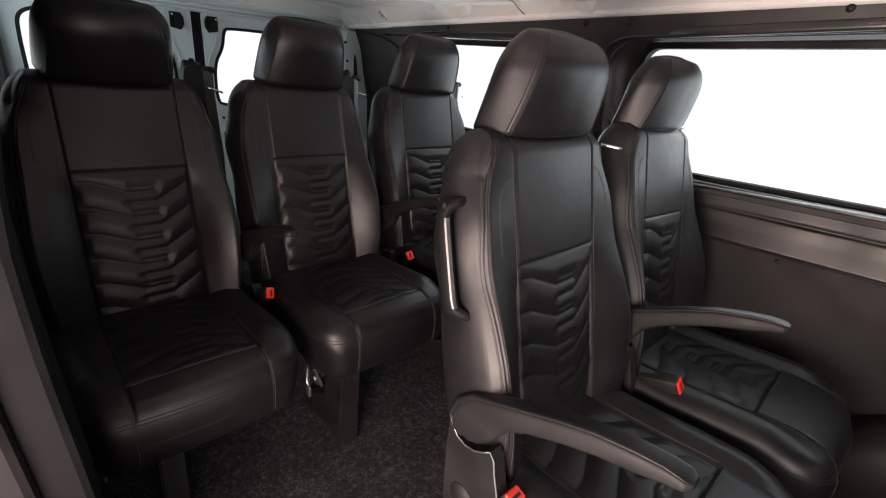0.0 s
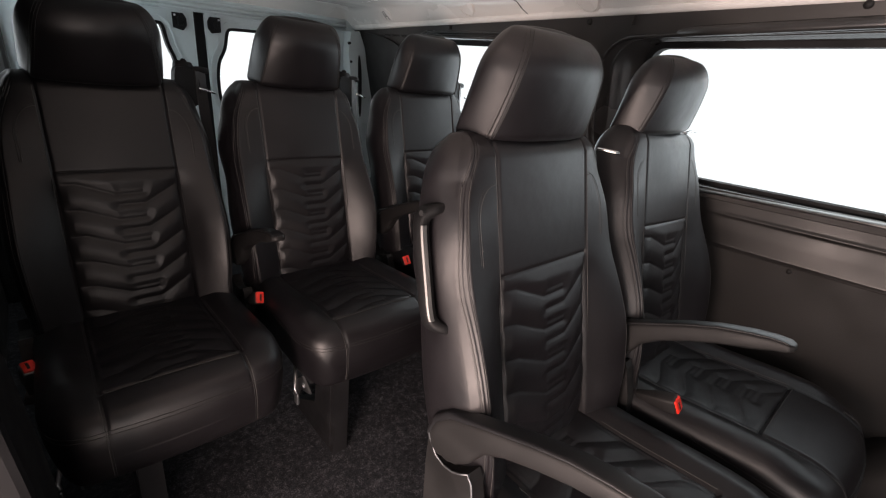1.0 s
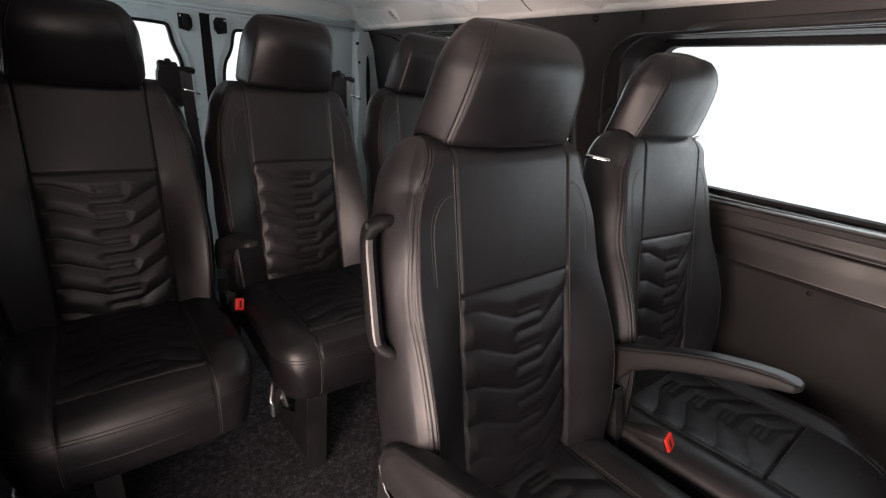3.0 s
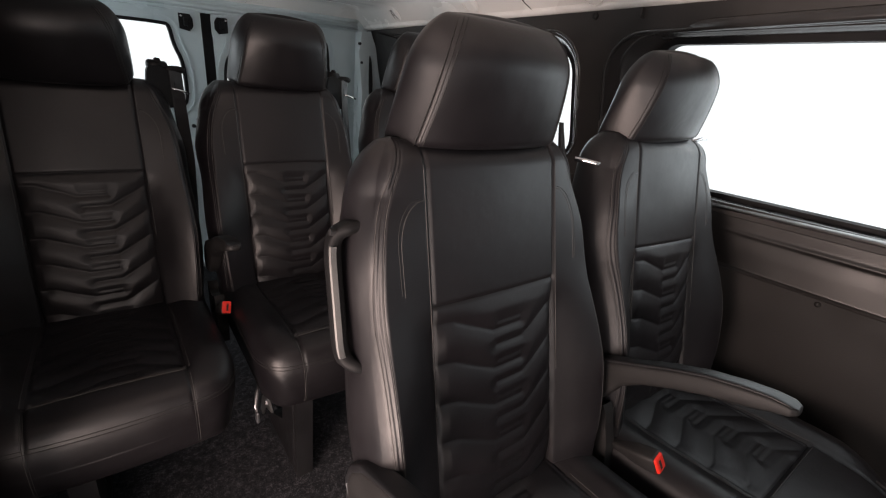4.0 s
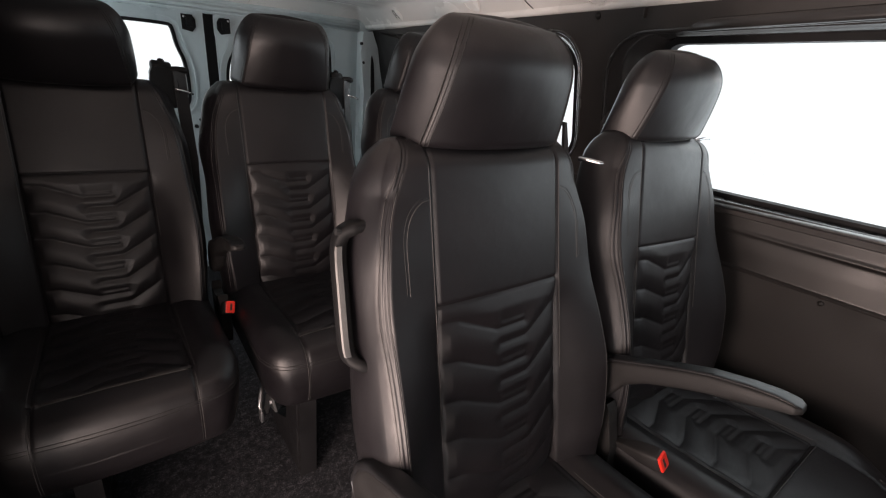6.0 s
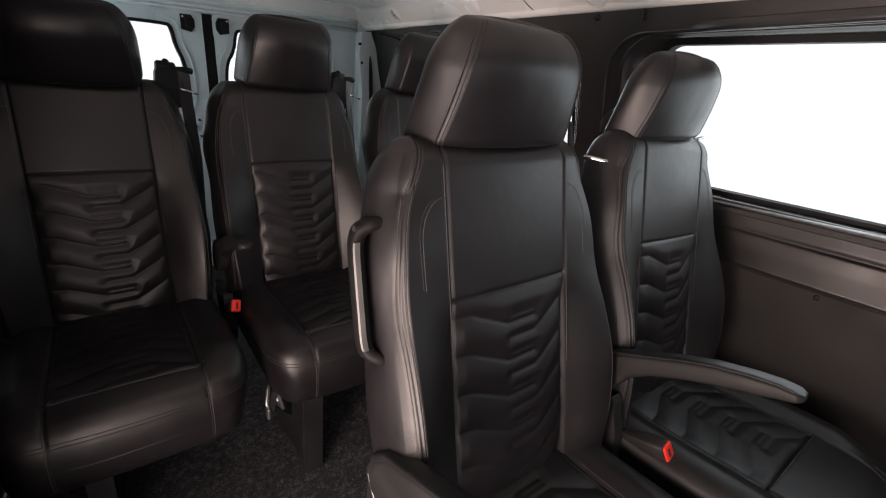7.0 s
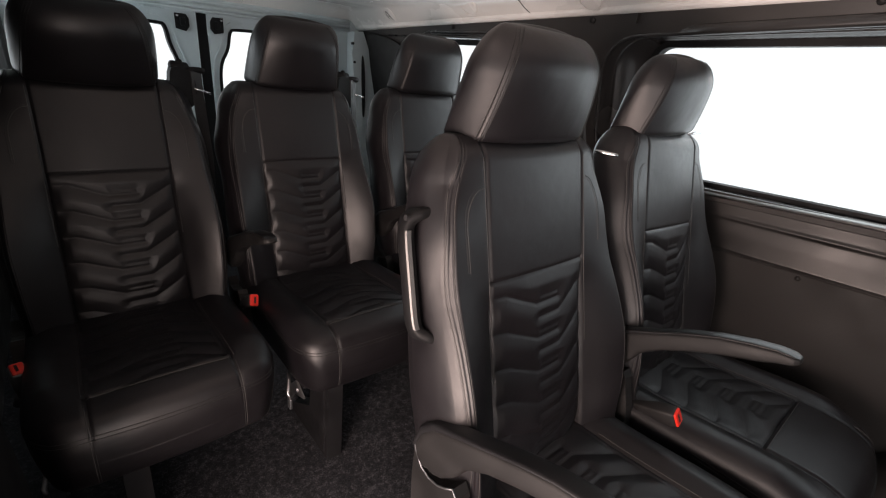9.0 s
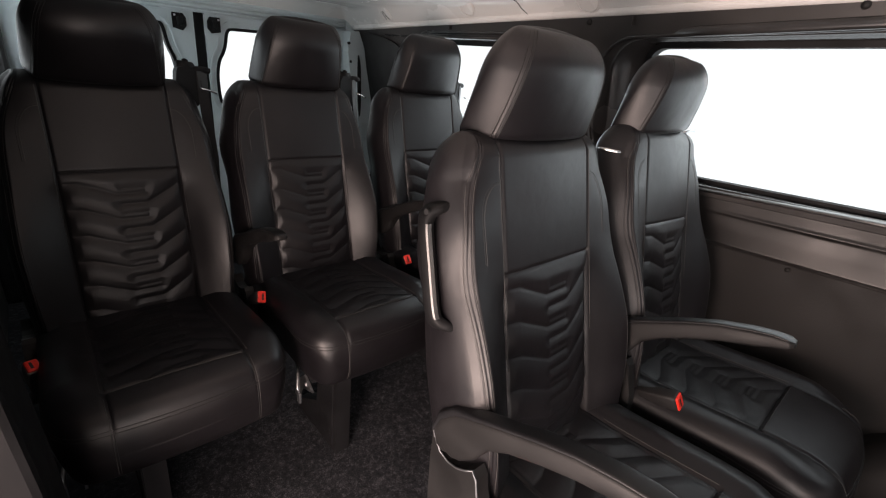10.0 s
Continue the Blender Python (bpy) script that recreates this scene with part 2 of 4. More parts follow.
def soften(loop, times=2):
    """Rounds off a closed outline by cutting its corners."""
    for _ in range(times):
        out = []
        for i, (a, b) in enumerate(loop):
            c, d = loop[(i + 1) % len(loop)]
            out += [(0.75 * a + 0.25 * c, 0.75 * b + 0.25 * d), (0.25 * a + 0.75 * c, 0.25 * b + 0.75 * d)]
        loop = out
    return loop


def grow(loop, off):
    """An outline moved outwards (counter-clockwise loops) by off."""
    out = []
    n = len(loop)
    for i in range(n):
        (a0, b0), (a1, b1) = loop[i - 1], loop[(i + 1) % n]
        da, db = a1 - a0, b1 - b0
        d = math.hypot(da, db) or 1
        out.append((loop[i][0] + off * db / d, loop[i][1] - off * da / d))
    return out


def sheet_with_holes(outer, holes, place, depth):
    """A plate in the plane of (a, b) with holes through it; place(a, b, d) gives the point at depth d."""
    bm = bmesh.new()
    rings = []
    for loop in [outer] + holes:
        vs = [bm.verts.new((a, b, 0)) for a, b in loop]
        rings.append([bm.edges.new((vs[i], vs[(i + 1) % len(vs)])) for i in range(len(vs))])
    bmesh.ops.triangle_fill(bm, use_beauty=True, use_dissolve=False, edges=[e for r in rings for e in r], normal=(0, 0, 1))
    top = bm.faces[:]
    ext = bmesh.ops.extrude_face_region(bm, geom=top)
    for v in ext["geom"]:
        if isinstance(v, bmesh.types.BMVert):
            v.co.z = depth
    for v in bm.verts:
        v.co = Vector(place(v.co.x, v.co.y, v.co.z))
    return bm


def ring_bm(loop_in, loop_out, place, d0, d1):
    """A frame between two outlines of equal length, from depth d0 to d1."""
    bm = bmesh.new()
    n = len(loop_in)
    rows = [[bm.verts.new(place(a, b, d)) for a, b in loop] for loop, d in ((loop_in, d0), (loop_out, d0), (loop_out, d1), (loop_in, d1))]
    for k in range(4):
        r0, r1 = rows[k], rows[(k + 1) % 4]
        for i in range(n):
            bm.faces.new((r0[i], r0[(i + 1) % n], r1[(i + 1) % n], r1[i]))
    return bm


# ---- the van's shell: x across, y towards the rear doors, z up from the carpet ----
MID, BELT, LEAN_IN = 0.722, 0.83, 0.235
WALL_X = 1.58
REAR_Y, FRONT_Y = 2.43, -1.10


def wall_x(z):
    """The inner side of the wall: upright below the belt line, leaning in above it."""
    return WALL_X - LEAN_IN * max(0.0, z - BELT)


def on_right(y, z, d):
    return (wall_x(z) + d, y, z)


def on_left(y, z, d):
    return (2 * MID - wall_x(z) - d, y, z)


def structure(ob, label="", category=""):
    return tagged(ob, label, category, kind="structure")


# floor: one carpet, gently uneven
bm = bmesh.new()
bmesh.ops.create_grid(bm, x_segments=60, y_segments=120, size=0.5, matrix=Matrix.Translation((MID, (REAR_Y + FRONT_Y) / 2, 0)) @ Matrix.Diagonal((1.75, REAR_Y - FRONT_Y, 1, 1)))
for v in bm.verts:
    v.co.z = 0.0025 * noise.noise(v.co * 9)
structure(part("floor", bm, CARPET, smooth=True), "dark grey speckled needle-felt carpet on the van floor", "floor")

# right wall: upper surround with two window openings, sill, panel bands, hardboard
def rise(loop, k):
    """The edges climb gently towards the front, the upper ones by k, the sill a little less."""
    return [(y, z + k * (0.72 - y) * max(0.0, z - 0.83) / 0.35 + 0.028 * (0.52 - y) * max(0.0, 1 - max(0.0, z - 0.83) / 0.35)) for y, z in loop]


FRONT_WIN, FRONT_REC = rise(rounded_loop(-0.62, 0.758, 0.810, 1.180, 0.050), 0.035), rise(rounded_loop(-0.66, 0.905, 0.800, 1.200, 0.115), 0.045)
REAR_WIN, REAR_REC = rounded_loop(1.048, 1.86, 0.795, 1.164, 0.085), rounded_loop(1.003, 1.89, 0.782, 1.200, 0.115)
wall_east = structure(part("wall_east", sheet_with_holes([(FRONT_Y, 0.762), (REAR_Y - 0.02, 0.762), (REAR_Y - 0.02, 1.275), (FRONT_Y, 1.36)], [FRONT_REC, REAR_REC], on_right, 0.030), TRIM),
                      "dark brown-grey moulded plastic side wall trim with window openings", "wall")


def face_inwards(ob):
    """Turns a pane's face towards the cabin."""
    p = ob.data.polygons[0]
    if p.normal.dot(Vector((MID, 1.0, 0.9)) - p.center) < 0:
        ob.data.flip_normals()


def lip_bm(loop, place):
    """A small rounded roll round an opening."""
    bm = bmesh.new()
    rows = []
    inner, outer = grow(loop, -0.003), grow(loop, 0.009)
    for k in range(9):
        a = math.pi * k / 8
        t = (1 - math.cos(a)) / 2
        rows.append([bm.verts.new(place(y0 + (y1 - y0) * t, z0 + (z1 - z0) * t, 0.003 - 0.0065 * math.sin(a) ** 0.8)) for (y0, z0), (y1, z1) in zip(inner, outer)])
    n = len(loop)
    for r0, r1 in zip(rows, rows[1:]):
        for i in range(n):
            bm.faces.new((r0[i], r0[(i + 1) % n], r1[(i + 1) % n], r1[i]))
    return bm


def reveal_bm(loop, recess, place):
    """The sloping reveal between the trim's edge and the glass, hollow like a shallow cove."""
    bm = bmesh.new()
    inner, outer = grow(loop, 0.006), grow(recess, 0.002)
    rows = []
    for t, d in ((0.0, 0.001), (0.10, 0.003), (0.26, 0.0062), (0.285, 0.0060), (0.31, 0.0045), (0.34, 0.0046), (0.37, 0.0066), (0.50, 0.012), (0.72, 0.022), (0.76, 0.025), (0.90, 0.038), (1.0, 0.047)):
        rows.append([bm.verts.new(place(y1 + (y0 - y1) * t, z1 + (z0 - z1) * t, d)) for (y0, z0), (y1, z1) in zip(inner, outer)])
    rows.append([bm.verts.new(place(y, z, 0.068)) for y, z in inner])
    n = len(inner)
    for r0, r1 in zip(rows, rows[1:]):
        for i in range(n):
            bm.faces.new((r0[i], r0[(i + 1) % n], r1[(i + 1) % n], r1[i]))
    return bm


def window(name, loop, recess, place, label):
    """A fixed window: step in the trim, raised lip, rubber seal and pane."""
    top = structure(part(name, reveal_bm(loop, recess, place), TRIM_GLOSS, smooth=True), label, "window")
    part("lip", lip_bm(recess, place), TRIM_GLOSS, top, smooth=True)
    part("rubber_seal", ring_bm(grow(loop, -0.006), grow(loop, 0.010), place, 0.034, 0.066), RUBBER, top, "black rubber window seal")
    bm = bmesh.new()
    bm.faces.new([bm.verts.new(place(a, b, 0.056)) for a, b in grow(loop, 0.002)])
    pane = part("pane", bm, GLASS, top)
    face_inwards(pane)
    pane.visible_shadow = False
    return top


window("window_1", FRONT_WIN, FRONT_REC, on_right, "long fixed side window with black rubber seal")
window("window_2", REAR_WIN, REAR_REC, on_right, "rear side window with black rubber seal")


def band(name, profile, y0, y1, mat, label="", category="trim", parent=None, smooth=False, steps=2, climb=0.0, lean=0.0):
    """A long moulding: profile of (x, z) points, closed, swept along y."""
    secs = []
    for i in range(steps):
        y = y0 + (y1 - y0) * i / (steps - 1)
        secs.append([(x - lean * climb * (0.9 - y), y, z + climb * (0.9 - y)) for x, z in (profile(y) if callable(profile) else profile)])
    v, f = sweep(None, secs)
    ob = raw(name, v, f, mat, parent, smooth=smooth)
    bmx = bmesh.new()
    bmx.from_mesh(ob.data)
    bmesh.ops.recalc_face_normals(bmx, faces=bmx.faces)
    bmx.to_mesh(ob.data)
    bmx.free()
    if parent is None:
        structure(ob, label, category)
    return ob


W = WALL_X
# window sill with a bright metal strip, a soft ridge, and the lower board
band("sill_strip", [(W - 0.007, 0.7690), (W - 0.0105, 0.7710), (W - 0.0110, 0.7740), (W - 0.0085, 0.7780), (W - 0.002, 0.7815), (W + 0.010, 0.7835), (W + 0.010, 0.769)], FRONT_Y, 0.80, BRUSHED, "thin brushed metal strip along the window sill", smooth=True, climb=0.042)


def wall_ridge(y):
    """Section of the wall band: a soft ridge that dies out beside the rear of the window."""
    k = smooth01((0.52 - y) / 0.16)
    out = [(W + 0.04, 0.6315), (W - 0.005, 0.6315)]
    for i in range(52):
        z = 0.634 + 0.1275 * i / 51
        out.append((W - 0.0010 - k * (0.0042 * math.exp(-((z - 0.724) / 0.0055) ** 2) + 0.0025 * smooth01((0.724 - z) / 0.05)), z))
    return out + [(W + 0.04, 0.7615)]


band("wall_band", wall_ridge, FRONT_Y, 0.93, BAND, "moulded grey-brown wall band with a soft ridge", smooth=True, steps=40, climb=0.030)
band("wall_band_rear", [(W + 0.04, 0.630), (W, 0.630), (W, 0.7615), (W + 0.04, 0.7615)], 0.93, REAR_Y - 0.02, BAND, "plain dark wall band behind the pillar")
band("wall_board", [(W + 0.045, -0.06), (W - 0.0075, -0.06), (W - 0.0085, 0.626), (W + 0.045, 0.626)], FRONT_Y, REAR_Y - 0.02, HARDBOARD, "brown hardboard lower side wall panel", climb=0.030)
band("board_edge", [(W - 0.0095, 0.6240), (W - 0.0100, 0.6270), (W - 0.0085, 0.6300), (W - 0.0020, 0.6345), (W + 0.01, 0.6350), (W + 0.01, 0.6240)], FRONT_Y, 0.60, TRIM, "thin edge strip on top of the lower board", smooth=True, climb=0.030)
for i, y in enumerate((-0.42, 0.234, 0.86)):
    s = thing("panel_screw", W - 0.0095, y, 0.613 + 0.030 * (0.9 - y), "small brown push-in panel fastener on the side wall", "fastener", "wall fasteners")
    part("head", cyl_bm((0.008, 0, 0), (-0.0025, 0, 0), 0.0085, 0.006, 16), HARDBOARD, s, smooth=True)
    part("recess", cyl_bm((-0.002, 0, 0), (-0.0032, 0, 0), 0.003, 0.002, 10), HARDBOARD, s)

structure(part("trim_joint", box_bm(1.472, 1.490, 0.798, 0.804, 1.230, 1.256, 0.001), TRIM), "short raised joint in the trim above the post", "trim")
# long moulding above the front window
def moulding(y):
    """The rounded moulding above the window, dying into the trim at its rear end."""
    k = smooth01((0.76 - y) / 0.16)
    return [(1.505 - (1.505 - x) * k, z) for x, z in ((1.504, 1.186), (1.4890, 1.188), (1.4852, 1.191), (1.4838, 1.195), (1.4834, 1.200), (1.4840, 1.206), (1.4875, 1.213), (1.504, 1.221))] + [(1.51, 1.221), (1.51, 1.186)]


band("top_moulding", moulding, FRONT_Y, 0.755, TRIM_GLOSS, "rounded moulding above the side window", smooth=True, steps=40, climb=0.054, lean=LEAN_IN)
band("top_moulding_rear", [(1.505, 1.178), (1.497, 1.181), (1.494, 1.185), (1.497, 1.190), (1.51, 1.192), (1.51, 1.178)], 1.12, 2.12, TRIM_GLOSS, "thin moulding above the rear side window", smooth=True)
band("cornice", [(1.495, 1.256), (1.482, 1.257), (1.478, 1.262), (1.482, 1.270), (1.50, 1.272)], FRONT_Y, REAR_Y - 0.06, TRIM_GLOSS, "narrow trim strip between side wall and roof", smooth=True, climb=0.035, lean=LEAN_IN)
for y, z in ((0.277, 1.270), (0.95, 1.240), (1.62, 1.222)):
    s = thing("roof_plug", wall_x(z) - 0.001, y, z, "small dark round trim plug below the roof edge", "plug", "trim plugs")
    part("cap", cyl_bm((0.006, 0, 0), (-0.0055, 0, -0.001), 0.0105, 0.008, 16), PLASTIC, s, smooth=True)

# rear quarter: dark pocket with an arched edge, then the pale body pillar
bm = bmesh.new()
arch = [(1.93, 0.30), (2.33, 0.30), (2.33, 1.195), (2.20, 1.185), (2.06, 1.165), (1.96, 1.12), (1.93, 1.03)]
quarter = structure(part("quarter_trim", sheet_with_holes(soften(arch, 2), [], lambda y, z, d: (wall_x(z) - 0.002 - d, y, z), 0.014), PLASTIC), "dark moulded rear quarter trim with an arched edge", "trim")
bm = sheet_with_holes(soften([(1.36, 0.0), (1.52, 0.0), (1.60, 0.72), (1.50, 1.20), (1.40, 1.19), (1.44, 0.80)], 1), [], lambda x, z, d: (x, REAR_Y - 0.10 + d, z), 0.05)
pillar = structure(part("rear_pillar", bm, PAINT), "pale grey painted metal rear body pillar", "pillar")
part("slot", sheet_with_holes(soften([(1.475, 0.76), (1.492, 0.76), (1.490, 1.02), (1.470, 1.10), (1.466, 1.02)], 2), [], lambda x, z, d: (x, REAR_Y - 0.104 + d, z), 0.006), VOID, pillar, "dark slot in the pillar")
for x, z in ((1.415, 1.135), (1.425, 1.045)):
    part("hole", cyl_bm((x, REAR_Y - 0.103, z), (x, REAR_Y - 0.09, z), 0.007, 0.007, 12), VOID, pillar)

# left wall with the open sliding door, and the door post seen close by
# Unseen window, added behind the seat so light reaches the rear doors.
ADDED_SIDE_WIN = [(y + 0.03 * (z - 0.83), z) for y, z in rounded_loop(1.66, 2.28, 0.87, 1.158, 0.085)]
structure(part("wall_west", sheet_with_holes([(0.74, -0.01), (REAR_Y - 0.02, -0.01), (REAR_Y - 0.02, 0.83), (0.74, 0.83)], [], on_left, 0.05), TRIM), "dark trim side wall beside the rear seats", "wall")
structure(part("wall_west_upper", sheet_with_holes([(0.74, 0.83), (REAR_Y - 0.02, 0.83), (REAR_Y - 0.02, 1.30), (0.74, 1.30)], [grow(ADDED_SIDE_WIN, 0.026)], on_left, 0.05), TRIM), "dark upper trim of the side wall with an added light opening", "wall")
# Added pane and seal for that opening; never in view.
window("window_3", ADDED_SIDE_WIN, grow(ADDED_SIDE_WIN, 0.026), on_left, "rear side window with black rubber seal")
structure(part("wall_west_front", box_bm(-0.20, -0.12, FRONT_Y, -1.06, -0.01, 1.37, 0.004), TRIM), "plain trim wall ahead of the sliding door", "wall")
structure(part("door_header", box_bm(-0.13, 0.0, -1.08, 0.76, 1.21, 1.37, 0.01), TRIM), "trim above the open sliding door", "trim")


def post_column(name, mat, x_in, x_out, y0, y1, label, bow):
    secs = []
    for k in range(25):
        z = 1.30 * k / 24
        s = 0.016 - 0.010 * smooth01((z - 0.45) / 0.35) + 0.040 * smooth01((z - 0.86) / 0.30)
        xi, xo = x_in + s * bow, x_out + 0.6 * s * bow
        r = 0.010
        secs.append([(xi, y0 + r, z), (xi - 0.3 * r, y0 + 0.3 * r, z), (xi - r, y0, z), (xo, y0, z), (xo, y1, z), (xi, y1, z)])
    v, f = sweep(None, secs)
    return structure(raw(name, v, f, mat, smooth=False), label, "post")


post_column("door_post", PLASTIC_GREY, 0.006, -0.040, 0.60, 0.74, "grey trim on the post of the sliding door", 1.0)
post_column("door_seal", RUBBER, -0.038, -0.064, 0.585, 0.70, "black rubber seal along the sliding door post", 1.0)
post_column("door_post_edge", PLASTIC_GREY, -0.062, -0.20, 0.60, 0.74, "dark painted metal edge of the door opening", 1.0)

# front: plain closing wall
WINDSCREEN = rounded_loop(0.02, 1.42, 0.90, 1.25, 0.07)


def on_front(x, z, d):
    return (x, FRONT_Y - d, z)


structure(part("wall_front", sheet_with_holes([(-0.20, -0.01), (1.66, -0.01), (1.66, 1.37), (-0.20, 1.37)], [WINDSCREEN], on_front, 0.05), TRIM), "plain dark front end of the cabin with a wide window", "wall")
bm = bmesh.new()
bm.faces.new([bm.verts.new(on_front(a, b, 0.03)) for a, b in WINDSCREEN])
windscreen = structure(part("window_4", bm, GLASS), "wide clear front window of the van", "window")
windscreen.visible_shadow = False

# roof: pressed sheet, a nearly flat field with sloping cant panels along the sides and the rear
def edge_z(y):
    return 1.264 - 0.033 * (y - 0.656)


def roof_z(x, y):
    """Height of the roof lining where field, side cant and rear cant meet in soft creases."""
    field = 1.303 + 0.010 * (0.9 - min(y, 0.9)) - 0.006 * smooth01((abs(((y + 0.3) % 0.62) - 0.31) - 0.20) / 0.05)
    side = edge_z(y) + 0.765 - abs(x - MID)
    rear = 1.236 + 2.425 - y
    k = 110.0
    low = min(field, side, rear)
    return low - math.log(sum(math.exp(-k * (q - low)) for q in (field, side, rear))) / k


XS = [float(x) for x in (*np.linspace(-0.06, 0.07, 26), *np.linspace(0.09, 1.34, 46), *np.linspace(1.36, 1.49, 36))]
YS = [float(y) for y in (*np.linspace(FRONT_Y, 0.14, 36), *np.linspace(0.17, 2.26, 90), *np.linspace(2.27, REAR_Y, 34))]
nx, CUT = len(XS) - 1, 35
verts = [(x, y, roof_z(x, y)) for y in YS for x in XS]
faces = [(j * (nx + 1) + i, (j + 1) * (nx + 1) + i, (j + 1) * (nx + 1) + i + 1, j * (nx + 1) + i + 1) for j in range(len(YS) - 1) for i in range(nx)]
structure(raw("ceiling", verts[CUT * (nx + 1):], [tuple(i - CUT * (nx + 1) for i in q) for q in faces[CUT * nx:]], ROOF_PAINT), "pale painted sheet metal roof lining with sloping sides", "ceiling")
# Out of view; made dark to cut bounced light on the front seats.
structure(raw("ceiling_front", verts[:(CUT + 1) * (nx + 1)], faces[:CUT * nx], TRIM), "unseen dark front ceiling, added to cut light from above", "ceiling")
structure(part("ceiling_outer", box_bm(-0.22, 1.68, FRONT_Y - 0.05, REAR_Y + 0.10, 1.36, 1.40, 0), PAINT), "outer painted roof skin above the van ceiling", "ceiling")
seam = [(1.395 + 0.086 * k / 15, 1.228 - 0.020 * k / 15 - 0.085 * max(0.0, k / 15 - 0.62) ** 1.3) for k in range(16)]
v, f = tube([(x, y, roof_z(x, y) - 0.0006) for x, y in seam], 0.0016, 6)
structure(raw("roof_seam", v, f, PLASTIC_GREY), "thin dark joint between two roof lining sheets", "trim")
v, f = tube([(1.4805, y, edge_z(y) + 0.011) for y in np.linspace(0.14, 2.40, 60)], 0.0135, 16)
structure(raw("roof_edge", v, f, ROOF_PAINT), "rounded pale painted edge of the roof lining", "trim")
v, f = tube([(x, 2.420, 1.243) for x in np.linspace(0.0, 1.44, 30)], 0.0110, 16)
structure(raw("rear_roof_edge", v, f, PAINT), "rounded painted edge between roof lining and rear header", "trim")
for z, r in ((1.198, 0.006), (1.214, 0.009), (1.232, 0.005)):
    v, f = tube([(-0.06, REAR_Y - 0.014, z), (0.70, REAR_Y - 0.016, z), (1.44, REAR_Y - 0.014, z)], r, 10)
    structure(raw("header_rib", v, f, PAINT), "pressed rib across the painted rear header", "trim")
for x, y, slotted, rx, ry in ((1.438, 2.034, True, 0, 45), (1.432, 1.478, False, 0, 45), (1.440, 0.943, False, 0, 45), (0.850, 2.398, False, -45, 0)):
    s = thing("ceiling_plug", x, y, 0, "flush round plug in the pale roof lining", "plug", "roof plugs")
    s.matrix_basis = pose(x, y, roof_z(x, y) - 0.0005, rx, ry, 0)
    part("disc", cyl_bm((0, 0, -0.0016), (0, 0, 0.006), 0.036, 0.038, 40, 0.0012), ROOF_PAINT, s)
    v, f = tube([(0.0405 * math.cos(a), 0.0405 * math.sin(a), -0.0006) for a in [2 * math.pi * k / 48 for k in range(49)]], 0.0020, 6)
    raw("rim", v, f, ROOF_PAINT, s)
    if slotted:
        for pts in ([(0.024, -0.014), (0.004, -0.004), (-0.022, 0.002)], [(0.022, 0.010), (0.000, 0.014), (-0.020, 0.010)], [(0.006, -0.006), (0.004, 0.012)]):
            v, f = tube([(a, b, -0.0008) for a, b in pts], 0.0024, 6)
            raw("slot", v, f, TRIM, s, "dark slot in the plug")

# rear doors with windows, latches and the gap between them
LEFT_WIN = soften([(0.116, 0.80), (0.116, 1.06), (0.130, 1.112), (0.185, 1.132), (0.56, 1.134), (0.575, 1.12), (0.583, 1.05), (0.612, 0.98), (0.614, 0.83), (0.59, 0.79), (0.16, 0.785)][::-1], 2)
RIGHT_WIN = soften([(1.285, 0.80), (1.285, 1.10), (1.255, 1.135), (0.855, 1.138), (0.836, 1.122), (0.826, 1.05), (0.784, 0.98), (0.782, 0.83), (0.805, 0.79), (1.255, 0.785)], 2)


def on_rear(x, z, d):
    return (x, REAR_Y + 0.02 - 0.03 * (z - 0.8) + d, z)


